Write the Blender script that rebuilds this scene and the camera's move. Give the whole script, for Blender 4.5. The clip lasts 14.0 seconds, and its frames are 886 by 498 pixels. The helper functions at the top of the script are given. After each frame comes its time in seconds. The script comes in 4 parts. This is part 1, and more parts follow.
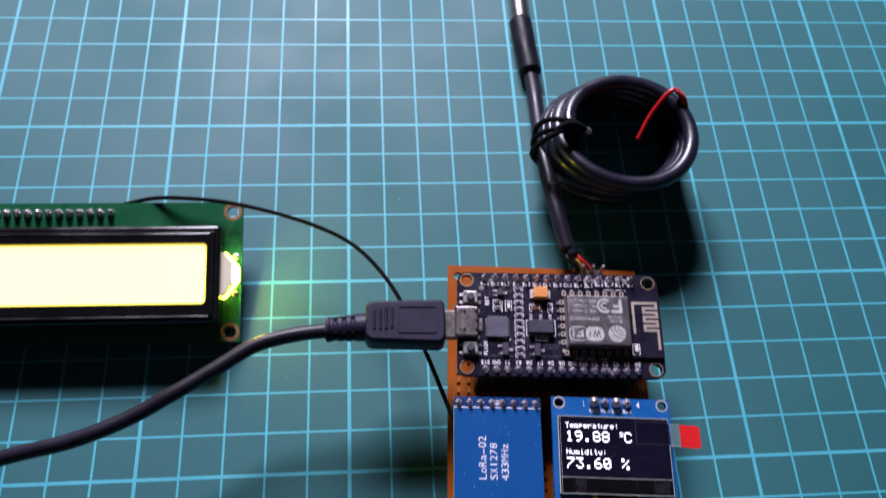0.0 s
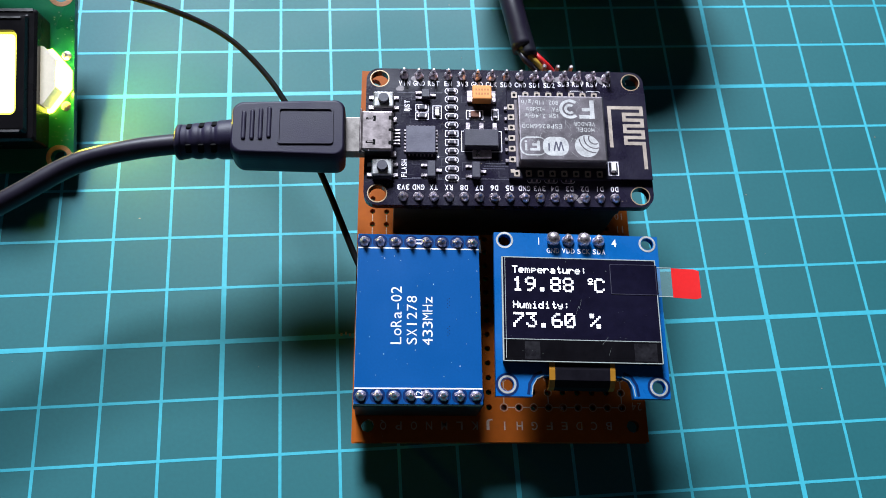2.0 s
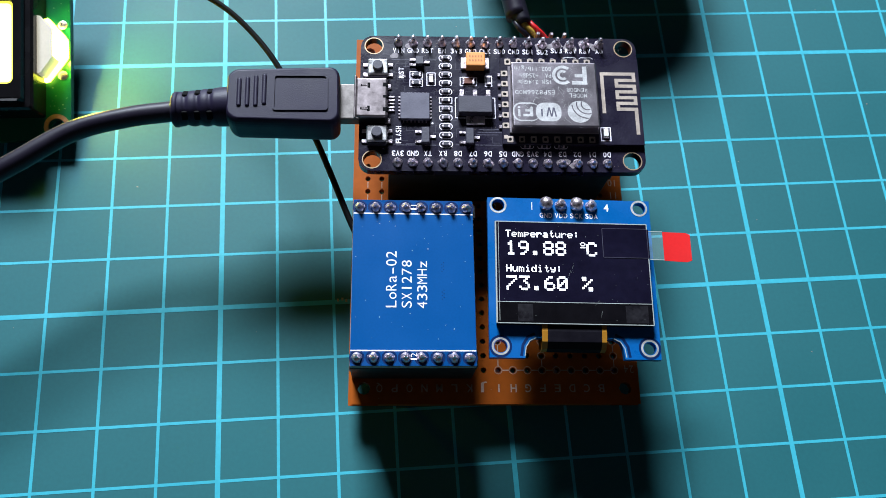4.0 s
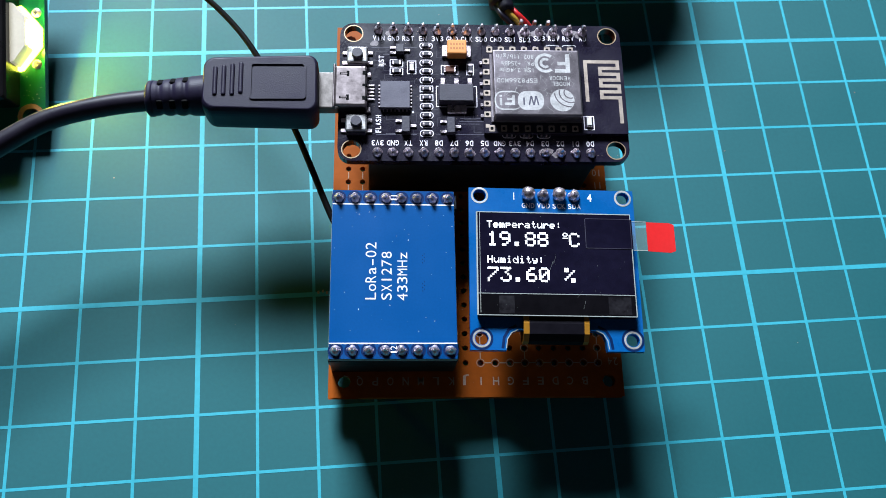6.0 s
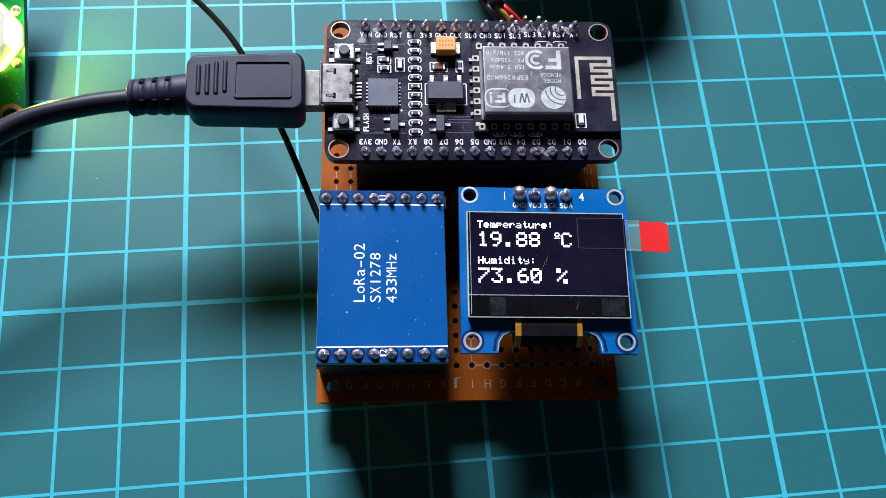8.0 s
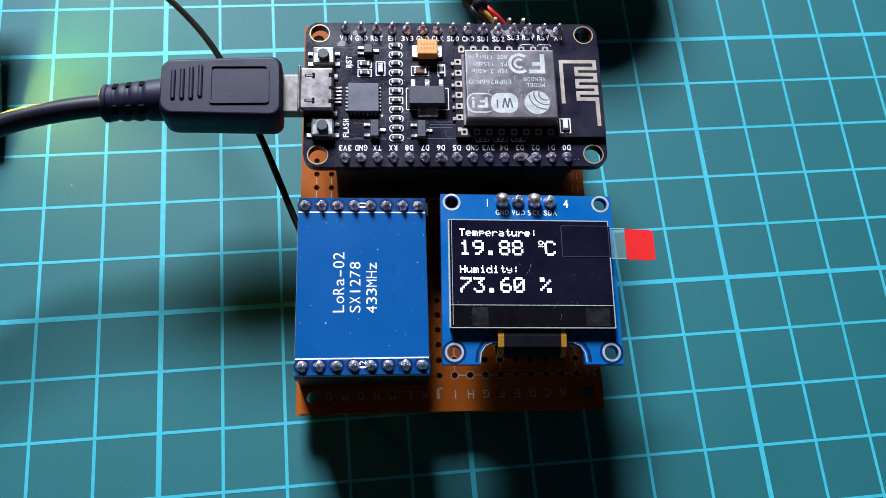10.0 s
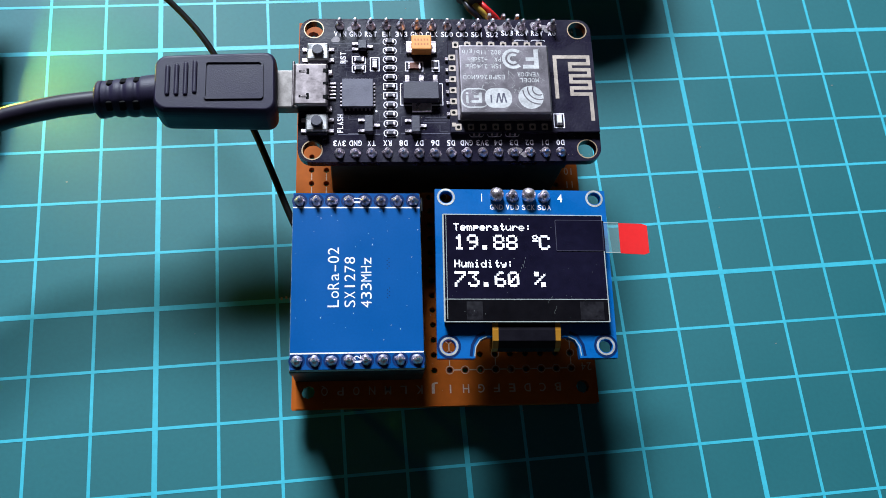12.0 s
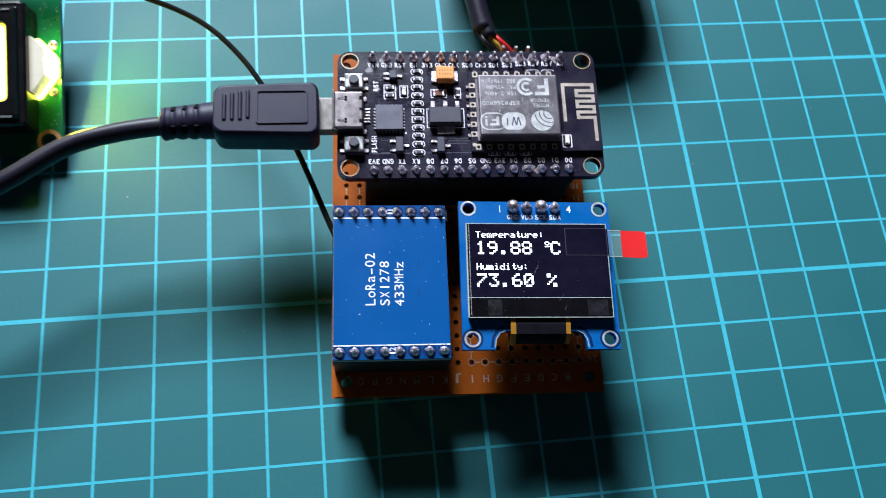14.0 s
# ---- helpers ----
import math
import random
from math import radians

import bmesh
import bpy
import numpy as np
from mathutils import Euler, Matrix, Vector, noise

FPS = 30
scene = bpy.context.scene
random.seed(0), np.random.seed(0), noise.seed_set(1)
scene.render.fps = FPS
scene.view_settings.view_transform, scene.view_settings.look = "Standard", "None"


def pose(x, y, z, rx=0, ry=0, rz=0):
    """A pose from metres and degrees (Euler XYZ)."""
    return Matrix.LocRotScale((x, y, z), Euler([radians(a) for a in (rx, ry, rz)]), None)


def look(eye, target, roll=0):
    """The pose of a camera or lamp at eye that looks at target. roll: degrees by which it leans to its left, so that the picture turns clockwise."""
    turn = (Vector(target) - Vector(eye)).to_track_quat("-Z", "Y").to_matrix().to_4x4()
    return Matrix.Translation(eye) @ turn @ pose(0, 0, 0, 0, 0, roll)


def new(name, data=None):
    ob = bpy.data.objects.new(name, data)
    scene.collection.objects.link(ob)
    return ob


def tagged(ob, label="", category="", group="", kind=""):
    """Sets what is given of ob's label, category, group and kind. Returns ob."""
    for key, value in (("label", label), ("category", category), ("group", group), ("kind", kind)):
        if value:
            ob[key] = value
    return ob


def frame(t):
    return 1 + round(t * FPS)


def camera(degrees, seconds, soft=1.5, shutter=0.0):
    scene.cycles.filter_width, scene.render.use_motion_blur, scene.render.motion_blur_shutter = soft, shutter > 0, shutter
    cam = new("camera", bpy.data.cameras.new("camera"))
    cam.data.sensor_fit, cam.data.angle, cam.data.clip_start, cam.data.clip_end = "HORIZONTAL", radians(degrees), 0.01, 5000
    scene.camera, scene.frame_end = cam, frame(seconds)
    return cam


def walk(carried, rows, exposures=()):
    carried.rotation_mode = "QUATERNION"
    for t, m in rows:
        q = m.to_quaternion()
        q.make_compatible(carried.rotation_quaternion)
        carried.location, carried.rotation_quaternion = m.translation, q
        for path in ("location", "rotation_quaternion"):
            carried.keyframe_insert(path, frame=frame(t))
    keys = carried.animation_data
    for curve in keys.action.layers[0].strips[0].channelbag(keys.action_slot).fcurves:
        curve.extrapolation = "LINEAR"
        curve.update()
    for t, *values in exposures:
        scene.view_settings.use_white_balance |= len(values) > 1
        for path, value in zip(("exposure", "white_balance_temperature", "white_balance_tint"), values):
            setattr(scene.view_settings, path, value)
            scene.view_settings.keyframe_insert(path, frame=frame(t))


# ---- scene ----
cam = camera(56.4, 14.0, soft=0.6, shutter=0.3)
cam.data.dof.use_dof, cam.data.dof.focus_distance, cam.data.dof.aperture_fstop = True, 0.134, 44.0
# eye, target in centimetres on the mat's own grid, and roll
PATH = [
    (0, (0.642, -4.101, 20.158), (0.812, -3.215, 18.373), 8.7),
    (0.5, (0.62, -5.443, 18.451), (0.803, -4.583, 16.655), 9.8),
    (1, (1.498, -4.376, 15.894), (1.675, -3.571, 14.071), 10.2),
    (1.5, (2.313, -3.79, 14.642), (2.504, -3.048, 12.795), 11.9),
    (2, (2.518, -3.859, 14.402), (2.71, -3.154, 12.54), 12.2),
    (2.5, (2.509, -4.081, 14.534), (2.695, -3.392, 12.665), 12.0),
    (3, (2.517, -4.107, 14.51), (2.703, -3.429, 12.638), 12.2),
    (5.5, (2.765, -4.247, 14.459), (2.965, -3.605, 12.576), 13.7),
    (6, (2.825, -4.117, 14.301), (3.028, -3.477, 12.417), 14.0),
    (6.5, (2.863, -4.028, 14.293), (3.069, -3.388, 12.41), 14.1),
    (7, (2.814, -3.98, 14.153), (3.023, -3.347, 12.267), 14.4),
    (7.5, (2.813, -3.969, 14.089), (3.029, -3.341, 12.202), 15.0),
    (8, (2.901, -3.969, 14.089), (3.121, -3.339, 12.203), 15.2),
    (10.5, (3.218, -3.678, 13.892), (3.453, -3.061, 12.004), 16.5),
    (11, (3.297, -3.798, 13.986), (3.531, -3.179, 12.098), 16.3),
    (11.5, (3.275, -3.806, 13.935), (3.511, -3.186, 12.048), 16.4),
    (12, (3.186, -3.813, 13.918), (3.424, -3.193, 12.031), 16.5),
    (12.5, (3.265, -3.761, 14.0), (3.506, -3.145, 12.113), 16.9),
    (13, (3.22, -3.841, 14.019), (3.463, -3.221, 12.133), 16.8),
    (13.5, (3.238, -4.123, 14.285), (3.48, -3.501, 12.4), 16.7),
    (14, (2.537, -4.518, 15.439), (2.781, -3.858, 13.567), 15.6),
]
walk(cam, [(t, look(Vector(eye) * 0.01, Vector(target) * 0.01, roll)) for t, eye, target, roll in PATH],
     exposures=[(0.0, -0.34, 6700, 31), (0.5, -0.17, 6800, 25), (1.0, 0.17, 6900, 24), (1.5, 0.16, 6700, 18), (2.0, 0.14, 6480, 12), (5.5, 0.10, 6360, 10), (14.0, 0.10, 6340, 10)])

# ---- light ----
world = bpy.data.worlds.new("room_air")
scene.world = world
world.use_nodes = True
world.node_tree.nodes["Background"].inputs["Color"].default_value = (0.55, 0.68, 0.9, 1)
world.node_tree.nodes["Background"].inputs["Strength"].default_value = 0.035

LAMP_AT = (-0.112, 0.90, 0.625)
lamp_data = bpy.data.lights.new("desk_lamp_light", "AREA")
lamp_data.shape, lamp_data.size, lamp_data.size_y = "RECTANGLE", 0.33, 0.26
lamp_data.energy = 33.6
lamp_data.color = (0.82, 0.91, 1.0)
lamp = new("desk_lamp_light", lamp_data)
lamp.matrix_world = look(LAMP_AT, (0.12, 0.02, 0.0))


# ---- materials ----
def material(name, color, rough=0.5, metal=0.0, grain=800.0, vary=0.12, bump=0.0, stain=60.0, coat=0.0, rough_vary=0.1,
             emit=None, strength=0.0, per_object=0.0, spec=0.5):
    m = bpy.data.materials.new(name)
    m.use_nodes = True
    nt = m.node_tree
    b = nt.nodes["Principled BSDF"]
    tex = nt.nodes.new("ShaderNodeTexCoord")
    fine = nt.nodes.new("ShaderNodeTexNoise")
    fine.inputs["Scale"].default_value, fine.inputs["Detail"].default_value = grain, 4.0
    wide = nt.nodes.new("ShaderNodeTexNoise")
    wide.inputs["Scale"].default_value, wide.inputs["Detail"].default_value = stain, 3.0
    for n in (fine, wide):
        nt.links.new(tex.outputs["Object"], n.inputs["Vector"])
    mix = nt.nodes.new("ShaderNodeMath")
    mix.operation = "ADD"
    nt.links.new(fine.outputs["Fac"], mix.inputs[0])
    nt.links.new(wide.outputs["Fac"], mix.inputs[1])
    ramp = nt.nodes.new("ShaderNodeMapRange")
    ramp.inputs["From Min"].default_value, ramp.inputs["From Max"].default_value = 0.6, 1.4
    ramp.inputs["To Min"].default_value, ramp.inputs["To Max"].default_value = 1 - vary, 1 + vary
    nt.links.new(mix.outputs[0], ramp.inputs["Value"])
    value = ramp.outputs["Result"]
    if per_object:
        info = nt.nodes.new("ShaderNodeObjectInfo")
        spread = nt.nodes.new("ShaderNodeMapRange")
        spread.inputs["To Min"].default_value, spread.inputs["To Max"].default_value = 1 - per_object, 1 + per_object
        nt.links.new(info.outputs["Random"], spread.inputs["Value"])
        times = nt.nodes.new("ShaderNodeMath")
        times.operation = "MULTIPLY"
        nt.links.new(value, times.inputs[0])
        nt.links.new(spread.outputs["Result"], times.inputs[1])
        value = times.outputs[0]
    tint = nt.nodes.new("ShaderNodeVectorMath")
    tint.operation = "SCALE"
    tint.inputs[0].default_value = color
    nt.links.new(value, tint.inputs["Scale"])
    nt.links.new(tint.outputs[0], b.inputs["Base Color"])
    rr = nt.nodes.new("ShaderNodeMapRange")
    rr.inputs["From Min"].default_value, rr.inputs["From Max"].default_value = 0.3, 0.7
    rr.inputs["To Min"].default_value = max(0.02, rough - rough_vary)
    rr.inputs["To Max"].default_value = min(1.0, rough + rough_vary)
    nt.links.new(wide.outputs["Fac"], rr.inputs["Value"])
    nt.links.new(rr.outputs["Result"], b.inputs["Roughness"])
    b.inputs["Metallic"].default_value = metal
    b.inputs["Coat Weight"].default_value = coat
    b.inputs["Specular IOR Level"].default_value = spec
    if bump:
        bp = nt.nodes.new("ShaderNodeBump")
        bp.inputs["Strength"].default_value, bp.inputs["Distance"].default_value = bump, 0.0001
        nt.links.new(fine.outputs["Fac"], bp.inputs["Height"])
        nt.links.new(bp.outputs["Normal"], b.inputs["Normal"])
    if emit:
        b.inputs["Emission Color"].default_value = (*emit, 1)
        b.inputs["Emission Strength"].default_value = strength
    return m


MAT_GREEN = material("mat_green_vinyl", (0.0085, 0.113, 0.130), 0.66, grain=1500, vary=0.10, bump=0.12, stain=18)
MAT_LINE = material("mat_cyan_print", (0.042, 0.40, 0.51), 0.55, grain=900, vary=0.14, bump=0.15, stain=40)
WALL_PAINT = material("wall_paint", (0.145, 0.14, 0.145), 0.9, grain=60, vary=0.04, stain=3)
DESK_WOOD = material("desk_wood", (0.16, 0.10, 0.06), 0.5, grain=60, vary=0.2, stain=8)
PHENOLIC = material("brown_phenolic", (0.31, 0.070, 0.006), 0.45, grain=700, vary=0.16, bump=0.14, stain=90, spec=0.12)
SILK = material("white_silkscreen", (0.88, 0.82, 0.92), 0.6, grain=3000, vary=0.12, stain=300)
SILK_DIM = material("worn_silkscreen", (0.40, 0.30, 0.24), 0.65, grain=3000, vary=0.35, stain=300, spec=0.25)
SILK_CAN = material("printed_ink_on_steel", (0.46, 0.45, 0.46), 0.5, 0.2, grain=3000, vary=0.28, bump=0.2, stain=700)
BLACK_PCB = material("black_solder_mask", (0.011, 0.0085, 0.022), 0.28, grain=2500, vary=0.3, bump=0.3, stain=160, spec=0.42)
BLACK_TRACK = material("black_mask_over_track", (0.042, 0.039, 0.058), 0.3, grain=2500, vary=0.3, bump=0.1, stain=160)
BLUE_PCB = material("blue_solder_mask", (0.001, 0.074, 0.265), 0.32, grain=2500, vary=0.08, bump=0.06, stain=120, rough_vary=0.03, spec=0.25)
BLUE_DEEP = material("deep_blue_solder_mask", (0.002, 0.058, 0.215), 0.30, grain=2500, vary=0.16, bump=0.1, stain=120, spec=0.35)
BLUE_CLEAR = material("clear_blue_solder_mask", (0.002, 0.098, 0.33), 0.30, grain=2500, vary=0.12, bump=0.10, stain=150, spec=0.35)
BLUE_DARK = material("dark_blue_mask_gap", (0.002, 0.018, 0.085), 0.35, grain=2500, vary=0.2, bump=0.1, stain=300, spec=0.3)
PCB_EDGE = material("pale_board_edge", (0.35, 0.38, 0.36), 0.6, grain=3000, vary=0.2, stain=300)
GREEN_PCB = material("green_solder_mask", (0.004, 0.105, 0.046), 0.32, grain=2500, vary=0.14, bump=0.08, stain=120, spec=0.35)
GOLD = material("gold_plating", (0.40, 0.29, 0.19), 0.42, 0.6, grain=3000, vary=0.15, stain=300)
AERIAL = material("bare_aerial_track", (0.44, 0.36, 0.31), 0.45, 0.3, grain=3000, vary=0.2, bump=0.2, stain=500)
COPPER = material("copper_ring", (0.42, 0.22, 0.13), 0.4, 0.5, grain=3000, vary=0.2, stain=300)
TIN = material("tin_solder", (0.73, 0.63, 0.69), 0.33, 0.90, grain=1900, vary=0.36, bump=0.9, stain=900, per_object=0.25)
RING_TIN = material("tinned_ring", (0.48, 0.46, 0.45), 0.45, 0.4, grain=3000, vary=0.25, bump=0.3, stain=500)
STEEL = material("worn_steel", (0.28, 0.24, 0.25), 0.33, 0.95, grain=3000, vary=0.20, bump=0.05, stain=700, rough_vary=0.05)
TONGUE = material("dull_plug_steel", (0.15, 0.135, 0.13), 0.45, 0.9, grain=3000, vary=0.25, bump=0.06, stain=700)
PLATE = material("bright_button_plate", (0.46, 0.45, 0.46), 0.34, 0.85, grain=2000, vary=0.25, bump=0.2, stain=600)
FLUX = material("pale_flux_residue", (0.20, 0.17, 0.19), 0.5, grain=2200, vary=0.5, bump=0.6, stain=900)
CAN = material("scratched_steel_shield", (0.25, 0.222, 0.248), 0.36, 0.90, grain=4200, vary=0.16, bump=0.10, stain=350, rough_vary=0.06)
CHIP = material("black_epoxy", (0.034, 0.030, 0.052), 0.5, grain=4000, vary=0.3, bump=0.3, stain=400)
CHIP_GREY = material("grey_epoxy", (0.080, 0.074, 0.112), 0.45, grain=4000, vary=0.2, bump=0.2, stain=400)
SOCKET = material("black_socket_plastic", (0.010, 0.010, 0.011), 0.5, grain=1500, vary=0.2, stain=200)
RUBBER = material("black_cable_jacket", (0.012, 0.009, 0.020), 0.42, grain=1800, vary=0.15, bump=0.10, stain=120, spec=0.30)
COIL = material("glossy_black_jacket", (0.010, 0.009, 0.022), 0.32, grain=1500, vary=0.15, bump=0.10, stain=120, spec=0.65)
PLUG = material("grained_black_plug", (0.014, 0.0105, 0.031), 0.50, grain=5000, vary=0.3, bump=0.30, stain=150, spec=0.24)
# black wire, also the painted shade of slots, notches and pad holes
WIRE_AND_RECESS = material("matte_black_wire_and_recess", (0.004, 0.004, 0.005), 0.7, grain=1800, vary=0.15, stain=120, spec=0.06)
SHRINK = material("heat_shrink", (0.009, 0.008, 0.015), 0.45, grain=1200, vary=0.2, bump=0.3, stain=150, spec=0.18)
ORANGE = material("orange_tantalum", (0.80, 0.30, 0.07), 0.45, grain=2500, vary=0.08, stain=400)
ORANGE_INK = material("dull_orange_ink", (0.50, 0.16, 0.035), 0.5, grain=2500, vary=0.2, stain=400)
BROWN = material("brown_ceramic", (0.16, 0.05, 0.03), 0.4, grain=2500, vary=0.15, stain=400)
WHITE_PART = material("white_plastic", (0.75, 0.74, 0.70), 0.45, grain=2500, vary=0.06, stain=400)
RED_WIRE = material("red_insulation", (0.55, 0.010, 0.012), 0.4, grain=1800, vary=0.12, stain=200)
YELLOW_WIRE = material("yellow_insulation", (0.42, 0.25, 0.03), 0.5, grain=1800, vary=0.15, stain=200)
RED_TAB = material("red_pull_tab", (0.62, 0.006, 0.007), 0.6, grain=1800, vary=0.06, stain=200, spec=0.2)
KAPTON = material("amber_flex", (0.38, 0.165, 0.015), 0.35, grain=1800, vary=0.12, stain=200)
OLED_GLASS = material("oled_black_glass", (0.007, 0.006, 0.017), 0.12, grain=900, vary=0.3, stain=120, rough_vary=0.05, coat=0.3)
OLED_EDGE = material("oled_lower_glass", (0.005, 0.0045, 0.006), 0.12, grain=900, vary=0.3, stain=200, rough_vary=0.06)
OLED_LIT = material("oled_lit_dot", (0.8, 0.85, 0.9), 0.5, emit=(0.88, 0.91, 1.0), strength=1.6)
BEZEL = material("black_lcd_bezel", (0.010, 0.009, 0.011), 0.20, 0.3, grain=1500, vary=0.2, bump=0.05, stain=90)
LCD_LIT = material("lcd_backlit_glass", (0.5, 0.55, 0.1), 0.3, emit=(1.0, 0.955, 0.50), strength=1.75)
LCD_BLOOM = material("lcd_bloom_ring", (0.5, 0.55, 0.1), 0.3, emit=(1.0, 0.90, 0.08), strength=1.3)
LED_LIT = material("yellow_green_backlight", (0.6, 0.7, 0.1), 0.4, emit=(0.95, 1.0, 0.08), strength=12.0)
LED_TIP = material("bare_backlight_tip", (0.6, 0.7, 0.1), 0.4, emit=(0.92, 0.80, 0.06), strength=560.0)
MILKY = material("milky_backlight_end", (0.58, 0.54, 0.48), 0.5, grain=2000, vary=0.08, stain=400, emit=(1.0, 0.90, 0.62), strength=0.3)
RIBBON = material("matte_black_ribbon", (0.007, 0.006, 0.010), 0.5, grain=1500, vary=0.3, bump=0.15, stain=300, spec=0.1)
DUSTY = material("dusty_dark_glass", (0.010, 0.009, 0.012), 0.3, grain=2600, vary=0.6, bump=0.2, stain=700, spec=0.4)
CLEAR = material("clear_film", (0.35, 0.52, 0.52), 0.3, spec=0.4)
CLEAR.node_tree.nodes["Principled BSDF"].inputs["Alpha"].default_value = 0.12


# ---- mesh helpers, in millimetres ----
MM = 0.001


def mesh_of(name, bm, mat, smooth=False):
    me = bpy.data.meshes.new(name)
    bmesh.ops.transform(bm, matrix=Matrix.Scale(MM, 4), verts=bm.verts)
    bmesh.ops.recalc_face_normals(bm, faces=bm.faces)
    if smooth:
        for f in bm.faces:
            f.smooth = True
    bm.to_mesh(me)
    bm.free()
    me.materials.append(mat)
    return me


def part(name, bm, mat, parent=None, label="", smooth=False, at=None):
    ob = new(name, mesh_of(name, bm, mat, smooth))
    ob.parent = parent
    if at is not None:
        ob.matrix_basis = at
    return tagged(ob, label) if label else ob


def pieces(name, bm, mat, parent, label=""):
    """One part for each separate piece of a mesh."""
    seen = set()
    for v in list(bm.verts):
        if v in seen:
            continue
        island, stack = {v}, [v]
        while stack:
            for e in stack.pop().link_edges:
                for w in e.verts:
                    if w not in island:
                        island.add(w)
                        stack.append(w)
        seen |= island
        one, made = bmesh.new(), {}
        for w in bm.verts:
            if w in island:
                made[w] = one.verts.new(w.co)
        for f in bm.faces:
            if f.verts[0] in island:
                one.faces.new([made[w] for w in f.verts])
        part(name, one, mat, parent, label)
    bm.free()


def again(name, me, parent, x, y, z=0.0, rz=0.0):
    ob = new(name, me)
    ob.parent = parent
    ob.matrix_basis = pose(x * MM, y * MM, z * MM, 0, 0, rz)
    return ob


def thing(name, m, label, category, group=""):
    ob = new(name)
    ob.empty_display_size = 0.01
    ob.matrix_basis = m
    return tagged(ob, label, category, group)


def box(x0, y0, z0, x1, y1, z1, bevel=0.0, seg=1, bm=None):
    bm = bm or bmesh.new()
    made = bmesh.ops.create_cube(bm, size=1.0)["verts"]
    bmesh.ops.scale(bm, vec=(x1 - x0, y1 - y0, z1 - z0), verts=made)
    bmesh.ops.translate(bm, vec=((x0 + x1) / 2, (y0 + y1) / 2, (z0 + z1) / 2), verts=made)
    if bevel:
        edges = list({e for v in made for e in v.link_edges})
        bmesh.ops.bevel(bm, geom=edges, offset=bevel, segments=seg, profile=0.5, affect="EDGES")
    return bm


def cyl(x, y, z0, z1, r0, r1=None, n=16, bm=None):
    bm = bm or bmesh.new()
    made = bmesh.ops.create_cone(bm, cap_ends=True, segments=n, radius1=r0, radius2=r0 if r1 is None else r1, depth=z1 - z0)["verts"]
    bmesh.ops.translate(bm, vec=(x, y, (z0 + z1) / 2), verts=made)
    return bm


def ring_points(x, y, r, n=24):
    return [(x + r * math.cos(2 * math.pi * i / n), y + r * math.sin(2 * math.pi * i / n)) for i in range(n)]


def rounded(x0, y0, x1, y1, r, n=5):
    pts = []
    for cx, cy, a in ((x1 - r, y1 - r, 0), (x0 + r, y1 - r, 90), (x0 + r, y0 + r, 180), (x1 - r, y0 + r, 270)):
        for i in range(n + 1):
            w = radians(a + 90 * i / n)
            pts.append((cx + r * math.cos(w), cy + r * math.sin(w)))
    return pts


def plate(outline, holes, z0, z1):
    """A flat board with holes cut through it."""
    bm = bmesh.new()
    loops = []
    for pts in [outline, *holes]:
        vs = [bm.verts.new((x, y, z1)) for x, y in pts]
        loops.append(vs)
        for i, v in enumerate(vs):
            bm.edges.new((v, vs[(i + 1) % len(vs)]))
    bmesh.ops.triangle_fill(bm, use_beauty=True, use_dissolve=False, edges=bm.edges[:])
    tops = bm.faces[:]
    low = {v: bm.verts.new((v.co.x, v.co.y, z0)) for v in bm.verts[:]}
    for f in tops:
        bm.faces.new([low[v] for v in reversed(f.verts)])
    for vs in loops:
        for i, v in enumerate(vs):
            w = vs[(i + 1) % len(vs)]
            bm.faces.new((v, w, low[w], low[v]))
    return bm


def band(outer, inner, z0, z1, bm=None):
    """A closed frame between two outlines of equal length."""
    bm = bm or bmesh.new()
    n = len(outer)
    rows = [[bm.verts.new((*p, z)) for p in pts] for pts, z in ((outer, z0), (outer, z1), (inner, z1), (inner, z0))]
    for k in range(4):
        a, b = rows[k], rows[(k + 1) % 4]
        for i in range(n):
            bm.faces.new((a[i], a[(i + 1) % n], b[(i + 1) % n], b[i]))
    return bm


def ring(x, y, r, w, z0, z1, n=24, bm=None):
    return band(ring_points(x, y, r, n), ring_points(x, y, r - w, n), z0, z1, bm)


def track(points, w, z0, z1):
    """A printed strip of even width along a right-angled line."""
    bm = bmesh.new()
    rows = []
    for i, p in enumerate(points):
        p = Vector(p)
        a = (p - Vector(points[i - 1])).normalized() if i else None
        b = (Vector(points[i + 1]) - p).normalized() if i + 1 < len(points) else None
        a, b = a or b, b or a
        na, nb = Vector((-a.y, a.x)), Vector((-b.y, b.x))
        side = (na + nb) / (1 + na.dot(nb)) * w / 2
        rows.append([bm.verts.new((q.x, q.y, z)) for q, z in ((p - side, z0), (p + side, z0), (p + side, z1), (p - side, z1))])
    for a, b in zip(rows, rows[1:]):
        for k in range(4):
            bm.faces.new((a[k], a[(k + 1) % 4], b[(k + 1) % 4], b[k]))
    bm.faces.new(rows[0][::-1])
    bm.faces.new(rows[-1])
    return bm


def spline(points, steps=12):
    """A smooth line through the given points."""
    p = [Vector(q) for q in points]
    p = [2 * p[0] - p[1], *p, 2 * p[-1] - p[-2]]
    out = []
    for i in range(1, len(p) - 2):
        a, b, c, d = p[i - 1:i + 3]
        for s in range(steps):
            t = s / steps
            out.append(0.5 * (2 * b + (c - a) * t + (2 * a - 5 * b + 4 * c - d) * t * t + (3 * b - a - 3 * c + d) * t ** 3))
    out.append(p[-2])
    return out


